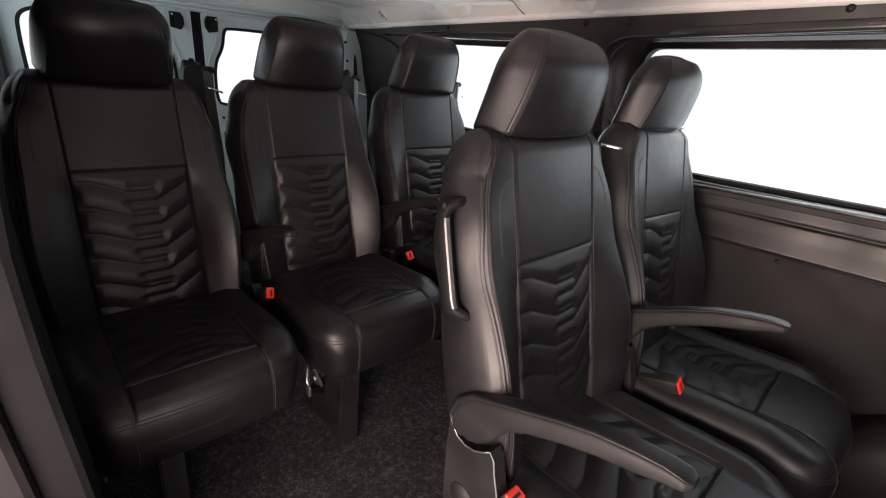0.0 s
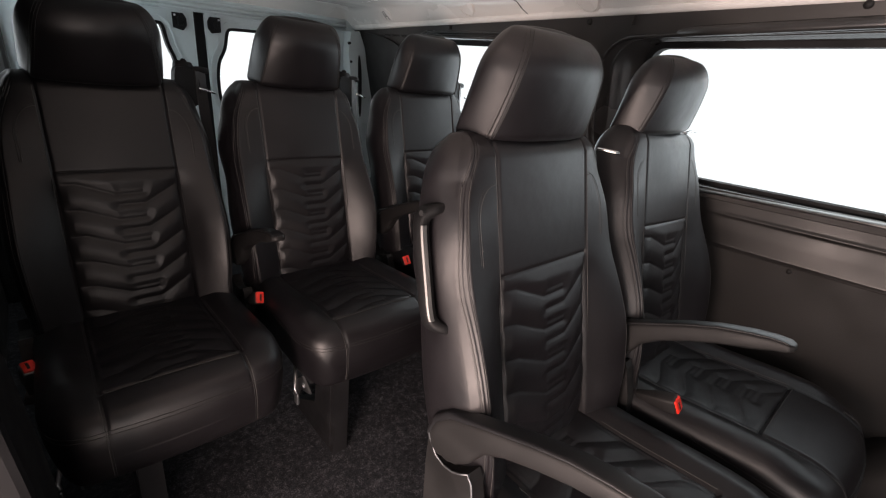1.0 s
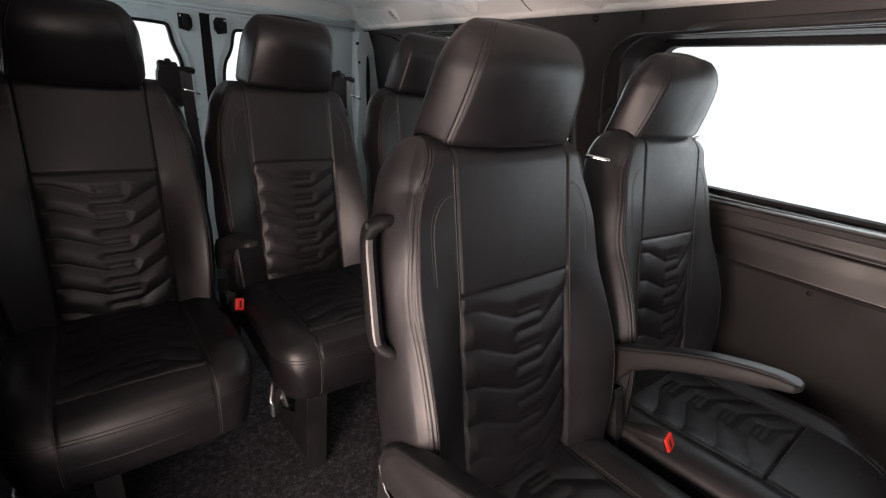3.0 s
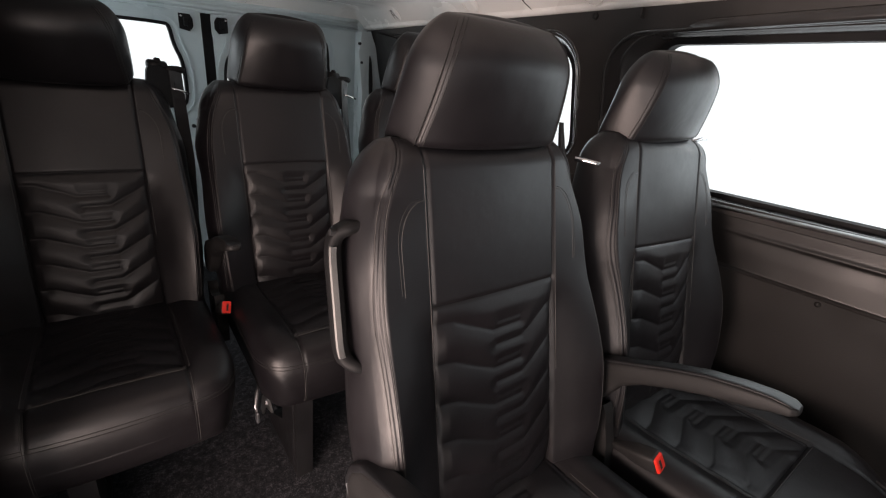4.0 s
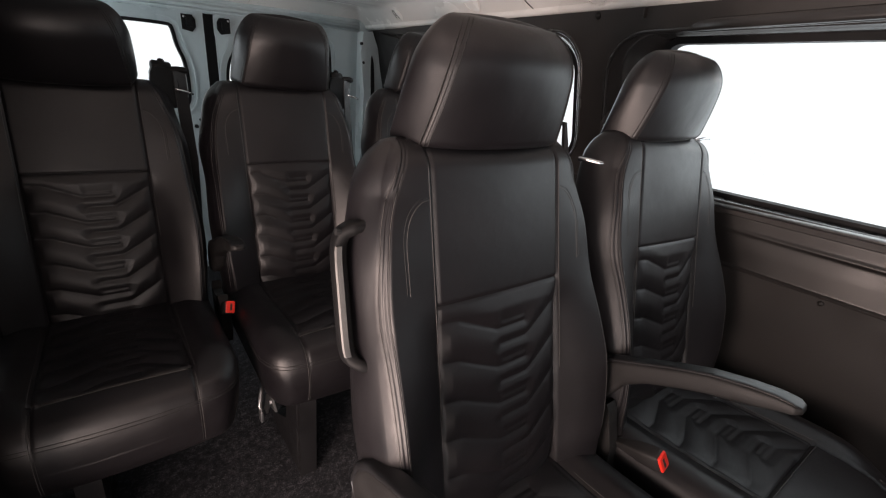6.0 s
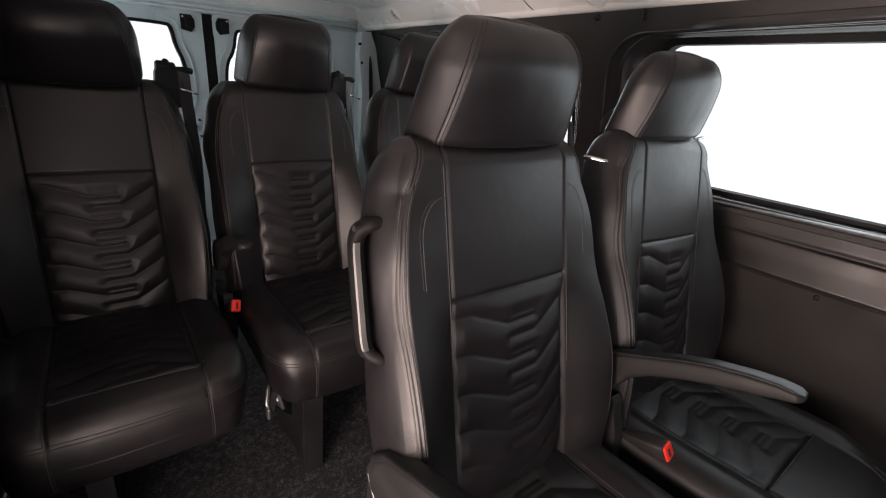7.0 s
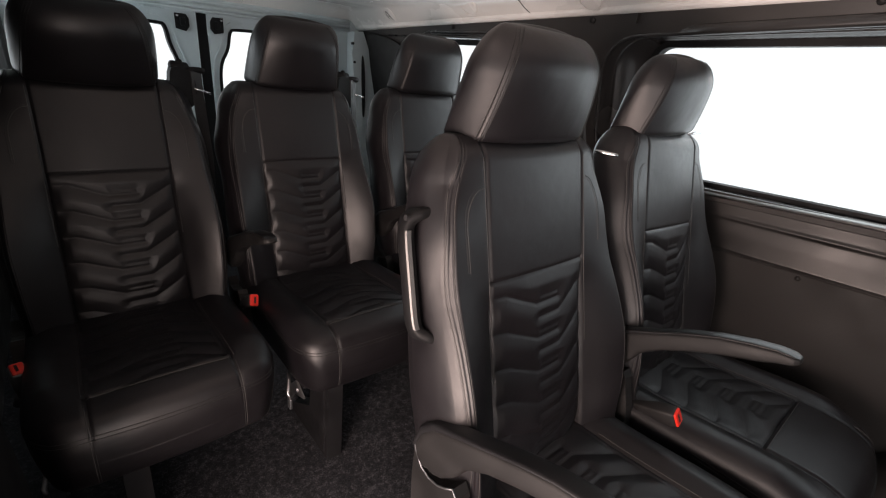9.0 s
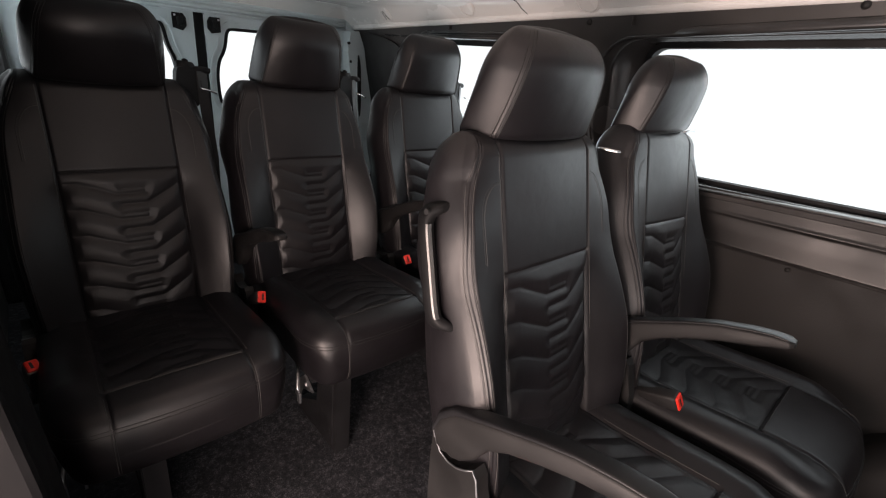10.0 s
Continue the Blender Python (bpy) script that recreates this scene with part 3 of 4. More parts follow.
def rear_door(name, x0, x1, loop, latch_x, latch_side):
    outer = soften([(x0, 0.02), (x1, 0.02), (x1, 0.6), (x1, 1.20), (x0, 1.20), (x0, 0.6)], 0)
    door = structure(part(name, sheet_with_holes(outer, [grow(loop, 0.008)], on_rear, 0.045), PAINT), "pale grey painted metal rear door with a window", "door")
    part("rubber_seal", ring_bm(grow(loop, -0.004), grow(loop, 0.009), on_rear, -0.006, 0.03), RUBBER, door, "black rubber window seal")
    part("press_lip", ring_bm(grow(loop, 0.030), grow(loop, 0.036), on_rear, -0.007, 0.01), PAINT, door)
    bm = bmesh.new()
    bm.faces.new([bm.verts.new(on_rear(a, b, 0.02)) for a, b in loop])
    pane = part("pane", bm, GLASS, door)
    face_inwards(pane)
    pane.visible_shadow = False
    part("lower_press", sheet_with_holes(soften([(x0 + 0.10, 0.18), (x1 - 0.10, 0.18), (x1 - 0.10, 0.66), (x0 + 0.10, 0.66)], 2), [], on_rear, -0.010), PAINT, door)
    c = latch_x
    hexa = [(c - 0.026, 1.118), (c + 0.012, 1.110), (c + 0.027, 1.130), (c + 0.027, 1.160), (c + 0.016, 1.178), (c - 0.026, 1.178)]
    if latch_side < 0:
        hexa = [(2 * c - a, b) for a, b in hexa][::-1]
    plate = rounded_loop(c - 0.040, c + 0.040, 1.092, 1.192, 0.018)
    part("latch_plate", sheet_with_holes(plate, [], lambda x, z, d: on_rear(x, z, -0.001 - d), 0.004), PAINT, door)
    latch = part("latch", sheet_with_holes(hexa, [], lambda x, z, d: on_rear(x, z, -0.006 - d), 0.012), RUBBER, door, "black latch housing")
    part("catch", box_bm(c - 0.010, c + 0.010, REAR_Y - 0.026, REAR_Y - 0.004, 1.130, 1.162, 0.003), RUBBER, latch)
    part("bolt", cyl_bm((c - 0.018 * latch_side, REAR_Y - 0.016, 1.168), (c - 0.018 * latch_side, REAR_Y - 0.004, 1.168), 0.004, 0.004, 10), STEEL, latch)
    for dx, z, r in ((0.055, 0.735, 0.006), (0.075, 0.705, 0.009), (0.055, 0.66, 0.005)):
        xx = x1 - dx - 0.5 * (x1 - x0) * 0 if latch_side > 0 else x0 + dx
        part("hole", cyl_bm((xx, REAR_Y + 0.010, z), (xx, REAR_Y + 0.022, z), r, r, 12), VOID, door)
    return door


rear_door("door_1", 0.03, 0.700, LEFT_WIN, 0.640, 1)
rear_door("door_2", 0.746, 1.46, RIGHT_WIN, 0.780, -1)
structure(part("door_gap_seal", box_bm(0.698, 0.748, REAR_Y + 0.030, REAR_Y + 0.060, 0, 1.21, 0.004), RUBBER), "dark rubber seal in the gap between the rear doors", "trim")
structure(part("rear_header", sheet_with_holes([(-0.10, 1.19), (1.56, 1.19), (1.56, 1.37), (-0.10, 1.37)], [], lambda x, z, d: (x, REAR_Y - 0.012 + d, z), 0.06), PAINT), "pale painted metal header above the rear doors", "trim")
structure(part("rear_sill", box_bm(-0.22, 1.68, REAR_Y - 0.03, REAR_Y + 0.09, -0.05, 0.035, 0.004), PAINT), "painted metal sill below the rear doors", "trim")
structure(part("rear_closing", box_bm(1.44, 1.68, REAR_Y - 0.02, REAR_Y + 0.06, -0.02, 1.37, 0), PAINT), "painted metal body corner", "trim")
structure(part("quarter_trim_west", box_bm(-0.14, 0.062, REAR_Y - 0.05, REAR_Y - 0.004, 0.0, 1.20, 0.015), PLASTIC), "dark moulded trim at the rear body corner", "trim")
structure(part("rear_closing_west", box_bm(-0.22, 0.035, REAR_Y + 0.015, REAR_Y + 0.06, -0.02, 1.37, 0), PAINT), "painted metal body corner", "trim")

# carpeted hump at the foot of the side wall
v, f = [], []
secs = []
for k in range(17):
    t = k / 16
    y = -0.66 + 0.68 * t
    h = 0.355 * (1 - abs(2 * t - 1) ** 3.2) ** (1 / 2.2) + 0.002
    w = 0.15
    secs.append([(WALL_X + 0.01, y, 0), (WALL_X + 0.01, y, h), (WALL_X - w * 0.55, y, h), (WALL_X - w * 0.85, y, h - 0.02 * min(1, h * 8)), (WALL_X - w, y, max(0.001, h - 0.06)), (WALL_X - w, y, 0)])
v, f = sweep(None, secs)
tagged(raw("wheel_hump", v, f, HARDBOARD), "rounded brown covered hump at the foot of the wall", "wheel arch", kind="structure")

# ---- the seats ----
REC = radians(14.5)
BACK_Y, BACK_Z = 0.428, 0.40
BACK_H, SEAM_H, PANEL_W = 0.607, 0.369, 0.125


def back_point(x, d, h):
    """Backrest space to seat space: d forwards of the panel, h up along the recline."""
    return (x, BACK_Y + h * math.sin(REC) - d * math.cos(REC), BACK_Z + h * math.cos(REC) + d * math.sin(REC))


WIDTHS = [(0.0, 0.230), (0.10, 0.242), (0.20, 0.247), (0.30, 0.242), (0.41, 0.230), (0.455, 0.223), (0.50, 0.212), (0.54, 0.205), (0.60, 0.200)]
BOLSTER = [(0.0, 0.028), (0.10, 0.044), (0.20, 0.046), (0.25, 0.038), (0.316, 0.023), (0.366, 0.010), (0.41, 0.006), (0.455, 0.004), (0.50, 0.002), (0.61, 0.001)]
SEAM_X = [(0.0, 0.208), (0.20, 0.2165), (0.25, 0.2150), (0.316, 0.2125), (0.389, 0.2100), (0.45, 0.2040), (0.503, 0.1930), (0.547, 0.1740), (0.61, 0.15)]

ROLL = 0.016


def back_width(h):
    rc = 0.070
    return soft_table(WIDTHS, h, 0.03) - 0.75 * rc * (1 - math.sqrt(max(0.0, 1 - (1 - min(1, (BACK_H - h) / rc)) ** 2)))


def bolster_d(t, h):
    """How far the side bolster stands forward, t from the panel edge (0) to the side (1)."""
    d = soft_table(BOLSTER, h, 0.035) * (0.72 * min(1.0, t / 0.84) + 0.28 * smooth01(t / 0.76))
    d -= 0.011 * smooth01((h - 0.44) / 0.10) * t ** 1.5
    return d - 0.026 * (1 - 0.45 * smooth01((h - 0.36) / 0.12)) * max(0.0, (t - 0.80) / 0.20) ** 1.7


def outer_seam(h):
    return min(soft_table(SEAM_X, h, 0.025), back_width(h) - 0.012)


def front_width(h):
    """Half the width of the front face, to where it rolls over into the side."""
    return max(back_width(h) - ROLL, outer_seam(h) + 0.009)


def quilt(X, H, top, arm, step, count, half):
    """Depth of the quilted relief: chevron arms that run into stitched centre fingers."""
    dist = np.full(X.shape, 1.0)
    s = 1 if arm > 0 else -1
    for k in range(count):
        h = top - 0.058 - step * k
        w = h - 0.0255
        for a, b, c, d in ((-half, h + arm, 0.035 - half, h + 0.93 * arm), (0.035 - half, h + 0.93 * arm, -0.018, h), (-0.018, h, 0.042, h + 0.001), (0.042, h + 0.001, 0.042, h + 0.0125 * s), (0.042, h + 0.0125 * s, -0.008, h + 0.0115 * s),
                           (-0.012, w, 0.045, w + 0.001), (0.045, w + 0.001, half, w + 1.5 * arm)):
            dist = np.minimum(dist, seg_dist(X, H, a, b, c, d) + (0.0024 if b != d and abs(a - c) < 0.001 or a > c else 0.0))
    inside = np.clip((half - np.abs(X)) / 0.018, 0, 1) * np.clip((top - 0.006 - H) / 0.02, 0, 1)
    return (0.0044 * (1 - np.exp(-(dist / 0.016) ** 2)) - 0.0021 * np.exp(-(dist / 0.0032) ** 2)) * inside


def split_mesh(name, verts, faces, keep, mat, parent, label=""):
    """The faces of one part out of a larger net, with their own vertices."""
    used = sorted({i for f in keep for i in faces[f]})
    index = {o: n for n, o in enumerate(used)}
    return raw(name, [verts[i] for i in used], [tuple(index[i] for i in faces[f]) for f in keep], mat, parent, label)


def backrest(parent):
    rows = sorted(set([round(h, 5) for h in np.linspace(0, BACK_H - 0.07, 190)] + [SEAM_H] + [round(BACK_H - 0.07 * math.cos(a), 5) for a in np.linspace(0, math.pi / 2, 26)]))
    xp = np.linspace(-1, 1, 121)
    verts = []
    side_n, round_n, back_n = 12, 6, 8
    for h in rows:
        dl = BACK_H - h
        rt = 0.050
        f = max(0.02, math.sqrt(max(0.0, 1 - (1 - min(1, dl / rt)) ** 2)))
        w1 = back_width(h)
        ring = []
        X = xp * PANEL_W
        sink = 0.0
        d = 0.004 * (1 - xp ** 2)
        d = d - 0.0028 * np.exp(-((PANEL_W - np.abs(X)) / 0.0030) ** 2)
        d = d - 0.0032 * np.exp(-((h - SEAM_H) / 0.0028) ** 2)
        if h < SEAM_H:
            d = d + quilt(X, np.full(X.shape, h), SEAM_H, 0.032, 0.0625, 6, PANEL_W)
            d = d - 0.012 * smooth01((0.10 - h) / 0.10)
            sink = 0.007 * smooth01((SEAM_H - h) / 0.06)
            d = d - sink * xp ** 4
        front = [(float(a), float(b)) for a, b in zip(X, d)]
        right = []
        wr = front_width(h)
        full = smooth01((h - 0.30) / 0.14)
        w1 = max(w1, wr + 0.006) + 0.008 * full * min(1.0, dl / 0.08)
        taper = 0.018 - 0.015 * full
        ts, dt = (outer_seam(h) - PANEL_W) / (wr - PANEL_W), 0.011 / (wr - PANEL_W)
        ts = min(ts, 0.985 - dt)
        tb = list(np.linspace(0, ts - dt, 28)[1:]) + list(np.linspace(ts - dt, ts + dt, 25)[1:]) + list(np.linspace(ts + dt, 1, 12)[1:])
        for t in tb:
            x = PANEL_W + (wr - PANEL_W) * t
            dd = bolster_d(t, h) - sink * (1 - min(1.0, t / 0.5)) ** 2
            dd -= 0.0026 * math.exp(-((x - PANEL_W) / 0.0030) ** 2)
            for off, deep in ((-0.0045, 0.0009), (0.0, 0.0018), (0.0045, 0.0009)):
                dd -= deep * math.exp(-((x - outer_seam(h) - off) / 0.0015) ** 2)
            right.append((x, dd))
        back_d = -0.118 + 0.02 * smooth01((h - 0.35) / 0.25)
        end = right[-1]
        side = [(w1 - (w1 - wr) * (1 - k / side_n) ** 2 - taper * (k / side_n) ** 2, end[1] + (back_d + 0.03 - end[1]) * k / side_n) for k in range(1, side_n + 1)]
        corner = [(w1 - taper - 0.03 * (1 - math.cos(math.pi / 2 * k / round_n)), back_d + 0.03 * (1 - math.sin(math.pi / 2 * k / round_n))) for k in range(1, round_n + 1)]
        half = right + side + corner
        xe = half[-1][0]
        back = [(xe - 2 * xe * k / back_n, back_d) for k in range(1, back_n)]
        ring = front + half + back + [(-a, b) for a, b in half[::-1]]
        dm = -0.055
        verts += [back_point(a, dm + (b - dm) * f, h) for a, b in ring]
        n = len(ring)
    faces, kind = [], []
    m = len(xp)
    for i in range(len(rows) - 1):
        for j in range(n):
            a, b = i * n + j, i * n + (j + 1) % n
            faces.append((a, a + n, b + n, b))
            kind.append(0 if j >= m - 1 else (1 if rows[i] >= SEAM_H else 2))
    faces.append(tuple(range(n)))
    kind.append(0)
    faces.append(tuple(range((len(rows) - 1) * n, len(rows) * n))[::-1])
    kind.append(0)
    back = split_mesh("backrest", verts, faces, [i for i, k in enumerate(kind) if k == 0], LEATHER, parent, "black leather backrest with raised side bolsters")
    split_mesh("upper_panel", verts, faces, [i for i, k in enumerate(kind) if k == 1], LEATHER, back, "smooth leather upper panel")
    split_mesh("quilted_panel", verts, faces, [i for i, k in enumerate(kind) if k == 2], LEATHER, back, "leather panel quilted in chevrons")

    # stitching along the panel edges, the shoulder arcs and the outer edge
    def surf(x, h):
        return bolster_d(min(1.0, max(0.0, (abs(x) - PANEL_W) / (front_width(h) - PANEL_W))), h)

    for side in (-1, 1):
        line = [back_point(side * (PANEL_W + 0.0050), surf(PANEL_W + 0.0050, h) - 0.0004, h) for h in np.linspace(0.20, 0.565, 60)]
        stitch_line(line, back)
        for off in (0.0, 0.0045):
            line = []
            for k in range(50):
                t = k / 49
                h = 0.520 - 0.125 * t + 0.6 * off
                x = PANEL_W + 0.005 + 0.042 * math.sqrt(1 - (1 - min(1, t / 0.55)) ** 2) + off
                line.append(back_point(side * x, surf(x, h) - 0.0003, h))
            stitch_line(line, back, THREAD_DARK if off else None)
        for off in (-0.0045, 0.0045):
            line = []
            for h in np.linspace(0.02, 0.560, 80):
                x = outer_seam(h) + off
                line.append(back_point(side * x, surf(x, h) - 0.0009, h))
            stitch_line(line, back)
    return back


def stitch_line(points, parent, thread=None):
    """One line of thread that lies on the leather."""
    v, f = tube(points, 0.0008, 5)
    return raw("stitching", v, f, thread or THREAD, parent, "dark grey stitching")


CUSH_L, CUSH_TOP, CUSH_BOT, CUSH_W = 0.50, 0.432, 0.268, 0.226


def cushion(parent, cut_back=0.0, edge=0.085):
    """edge: how far behind the front the quilted panel begins."""
    ys = sorted(set([round(0.10 * (1 - math.cos(a)), 5) for a in np.linspace(0, math.pi / 2, 34)] + [round(y, 5) for y in np.linspace(0.10, CUSH_L, 120)]))
    xp = np.linspace(-1, 1, 111)
    pw = 0.130
    tb = np.sin(np.linspace(0, math.pi / 2, 22))[1:]
    verts, n = [], 0
    for y in ys:
        q = 1 - min(1, y / 0.040)
        f = max(0.03, (1 - q ** 2.6) ** (1 / 2.6))
        qc = 1 - min(1, y / 0.110)
        w1 = CUSH_W - 0.060 * (1 - math.sqrt(max(0.0, 1 - qc ** 2)))
        qr = 1 - min(1, y / 0.26)
        wr = 1 - cut_back * (1 - math.sqrt(max(0.0, 1 - qr ** 2)))
        X = xp * pw
        top = -0.030 * max(0.0, 1 - y / 0.095) ** 2 - 0.022 * smooth01((y - 0.10) / 0.32)
        d = np.full(X.shape, top) + 0.004 * (1 - xp ** 2)
        d = d - 0.004 * np.exp(-((pw - np.abs(X)) / 0.0035) ** 2)
        if y > edge:
            d = d - 0.005 * np.clip((pw - np.abs(X)) / 0.01, 0, 1)
            d = d + 0.7 * quilt(X, np.full(X.shape, y - 0.46), 0.02, -0.035, 0.062, 6 if edge < 0.1 else 5, pw)
        d = d - 0.0045 * np.exp(-((y - edge) / 0.0035) ** 2)
        front = [(float(a), CUSH_TOP + float(b)) for a, b in zip(X, d)]
        right = []
        for t in tb:
            x = pw + (w1 - pw) * t
            dd = top + 0.012 * smooth01(t / 0.45) * smooth01((y - 0.06) / 0.08)
            k = max(0.0, (t - 0.25) / 0.75)
            dd -= 0.045 * (1 - math.sqrt(max(0.0, 1 - k ** 3.0)))
            dd -= 0.004 * math.exp(-((x - pw) / 0.0035) ** 2)
            right.append((x, CUSH_TOP + dd))
        e = right[-1]
        side = [(w1 - 0.012 * (k / 5) ** 2, e[1] + (CUSH_BOT + 0.02 - e[1]) * k / 5) for k in range(1, 6)]
        corner = [(w1 - 0.012 - 0.02 * (1 - math.cos(math.pi / 2 * k / 4)), CUSH_BOT + 0.02 * (1 - math.sin(math.pi / 2 * k / 4))) for k in range(1, 5)]
        half = right + side + corner
        xe = half[-1][0]
        back = [(xe - 2 * xe * k / 8, CUSH_BOT) for k in range(1, 8)]
        ring = front + half + back + [(-a, b) for a, b in half[::-1]]
        zm = 0.335
        verts += [(a * (wr if a > 0 else 1), y + 0.020 * (a / CUSH_W) ** 2 * (1 - min(1, y / 0.2)), zm + (b - zm) * f) for a, b in ring]
        n = len(ring)
    faces, kind = [], []
    m = len(xp)
    for i in range(len(ys) - 1):
        for j in range(n):
            a, b = i * n + j, i * n + (j + 1) % n
            faces.append((a, b, b + n, a + n))
            kind.append(1 if (j < m - 1 and ys[i] >= edge - 0.001) else 0)
    faces.append(tuple(range(n))[::-1])
    kind.append(0)
    faces.append(tuple(range((len(ys) - 1) * n, len(ys) * n)))
    kind.append(0)
    c = split_mesh("cushion", verts, faces, [i for i, k in enumerate(kind) if k == 0], LEATHER, parent, "thick black leather seat cushion with stitched front")
    split_mesh("quilted_panel", verts, faces, [i for i, k in enumerate(kind) if k == 1], LEATHER, c, "leather panel quilted in chevrons")
    from mathutils.bvhtree import BVHTree
    tree = BVHTree.FromPolygons([Vector(v) for v in verts], faces)
    lines = []

    def cast(o, d):
        p, nn, _, _ = tree.ray_cast(Vector(o), Vector(d))
        return None if p is None else p - Vector(d).normalized() * 0.0004

    for z in (0.386, 0.393):
        row = [cast((-0.6, y, z), (1, 0, 0)) for y in np.linspace(0.26, 0.13, 10)]
        row += [cast((-0.12 + 0.4 * math.cos(a), 0.12 + 0.4 * math.sin(a), z), (-math.cos(a), -math.sin(a), 0)) for a in np.linspace(-math.pi, -math.pi / 2, 24)]
        row += [cast((x, -0.3, z), (0, 1, 0)) for x in np.linspace(-0.115, 0.115, 24)]
        row += [cast((0.12 + 0.4 * math.cos(a), 0.12 + 0.4 * math.sin(a), z), (-math.cos(a), -math.sin(a), 0)) for a in np.linspace(-math.pi / 2, 0, 24)]
        row += [cast((0.6, y, z), (-1, 0, 0)) for y in np.linspace(0.13, 0.26, 10)]
        lines.append([p for p in row if p is not None])
    dark = 2
    for s in (-1, 1):
        for off in (0.0, 0.004):
            row = [cast((s * (0.130 + off), -0.3, z), (0, 1, 0)) for z in np.linspace(0.285, 0.380, 20)]
            row += [cast((s * (0.130 + off), y, 0.7), (0, 0, -1)) for y in np.linspace(0.014, 0.07, 20)]
            lines.append([p for p in row if p is not None])
        row = [cast((s * 0.136, y, 0.7), (0, 0, -1)) for y in np.linspace(edge + 0.005, 0.40, 40)]
        lines.append([p for p in row if p is not None])
    row = [cast((x, edge - 0.0045, 0.7), (0, 0, -1)) for x in np.linspace(-0.128, 0.128, 40)]
    lines.append([p for p in row if p is not None])
    for k, l in enumerate(lines):
        stitch_line(l, c, THREAD_DARK if k < dark or k in (2, 5) else None)
    return c


def headrest(parent):
    """A padded block that leans forwards: bowed front, tapering sides, softly rounded top and bottom."""
    z0, z1, rt, rti, rb = 0.963, 1.133, 0.066, 0.0405, 0.0148
    zs = [z0 + rb * (1 - math.cos(math.pi / 2 * k / 8)) for k in range(8)]
    zs += [z0 + rb + (z1 - rt - z0 - rb) * k / 24 for k in range(25)]
    zs += [z1 - rt + rt * math.sin(math.pi / 2 * k / 16) for k in range(1, 17)]
    secs, seam = [], {-1: [], 1: []}
    for z in zs:
        v = max(0.0, (z - z0) / (z1 - z0))
        ins = 0.0
        if z < z0 + rb:
            ins = rb - math.sqrt(max(0.0, rb * rb - (z0 + rb - z) ** 2))
        if z > z1 - rt:
            ins = rti * (1 - math.sqrt(max(0.0, 1 - ((z - z1 + rt) / rt) ** 2)))
        wf, wm = 0.132 - 0.031 * v, 0.148 - 0.0185 * v ** 1.77
        yf = 0.586 - 0.033 * v - 0.0064 * math.sin(math.pi * v)
        yr, yb = 0.649 - 0.066 * v, 0.6635 - 0.011 * v
        ring = [(wf * u, yf - 0.021 * (1 - abs(u) ** 2.4)) for u in [-1 + 2 * k / 32 for k in range(33)]]
        half = [(wf + (wm - wf) * (0.35 * t + 0.65 * math.sin(math.pi / 2 * t)), yf + (yr - yf) * t) for t in [k / 16 for k in range(1, 17)]]
        half += [(wm * max(0.0, math.cos(w)) ** 0.55 if k < 12 else 0.0, yr + (yb - yr) * math.sin(w)) for k, w in [(k, math.pi / 2 * k / 12) for k in range(1, 13)]]
        ring += half + [(-a, b) for a, b in half[:-1][::-1]]
        cy = (yf + yb) / 2
        fx, fy = 1 - ins / wm, 1 - ins / ((yb - yf) / 2)
        secs.append([(a * fx, cy + (b - cy) * max(0.03, fy), z) for a, b in ring])
        for side in (-1, 1):
            seam[side].append(secs[-1][32 if side > 0 else 0])
    last = secs[-1]
    cy = sum(p[1] for p in last) / len(last)
    for k, lift in ((0.8, 0.35), (0.55, 0.7), (0.25, 0.95), (0.02, 1.0)):
        secs.append([(a * k, cy + (b - cy) * k, c + 0.0056 * lift) for a, b, c in last])
    v, f = sweep(None, secs)
    h = raw("headrest", v, [q[::-1] for q in f], LEATHER, parent, "padded black leather headrest with stitched side panels")
    for side in (-1, 1):
        mid = [Vector(p) for p in seam[side][3:-4]]
        stitch_line([p + Vector((side * 0.0050, 0.0040, 0)) for p in mid], h, THREAD_DARK)
        stitch_line([p + Vector((side * 0.0002, 0.0000, 0)) for p in mid], h, THREAD_DARK)
        stitch_line([p + Vector((-side * 0.0048, -0.0026, 0)) for p in mid], h, THREAD_DARK)
        part("headrest_rod", cyl_bm((side * 0.062, 0.632, 0.90), (side * 0.062, 0.632, 1.030), 0.0055, None, 14), CHROME, parent, "chrome headrest rod", smooth=True)
    return h


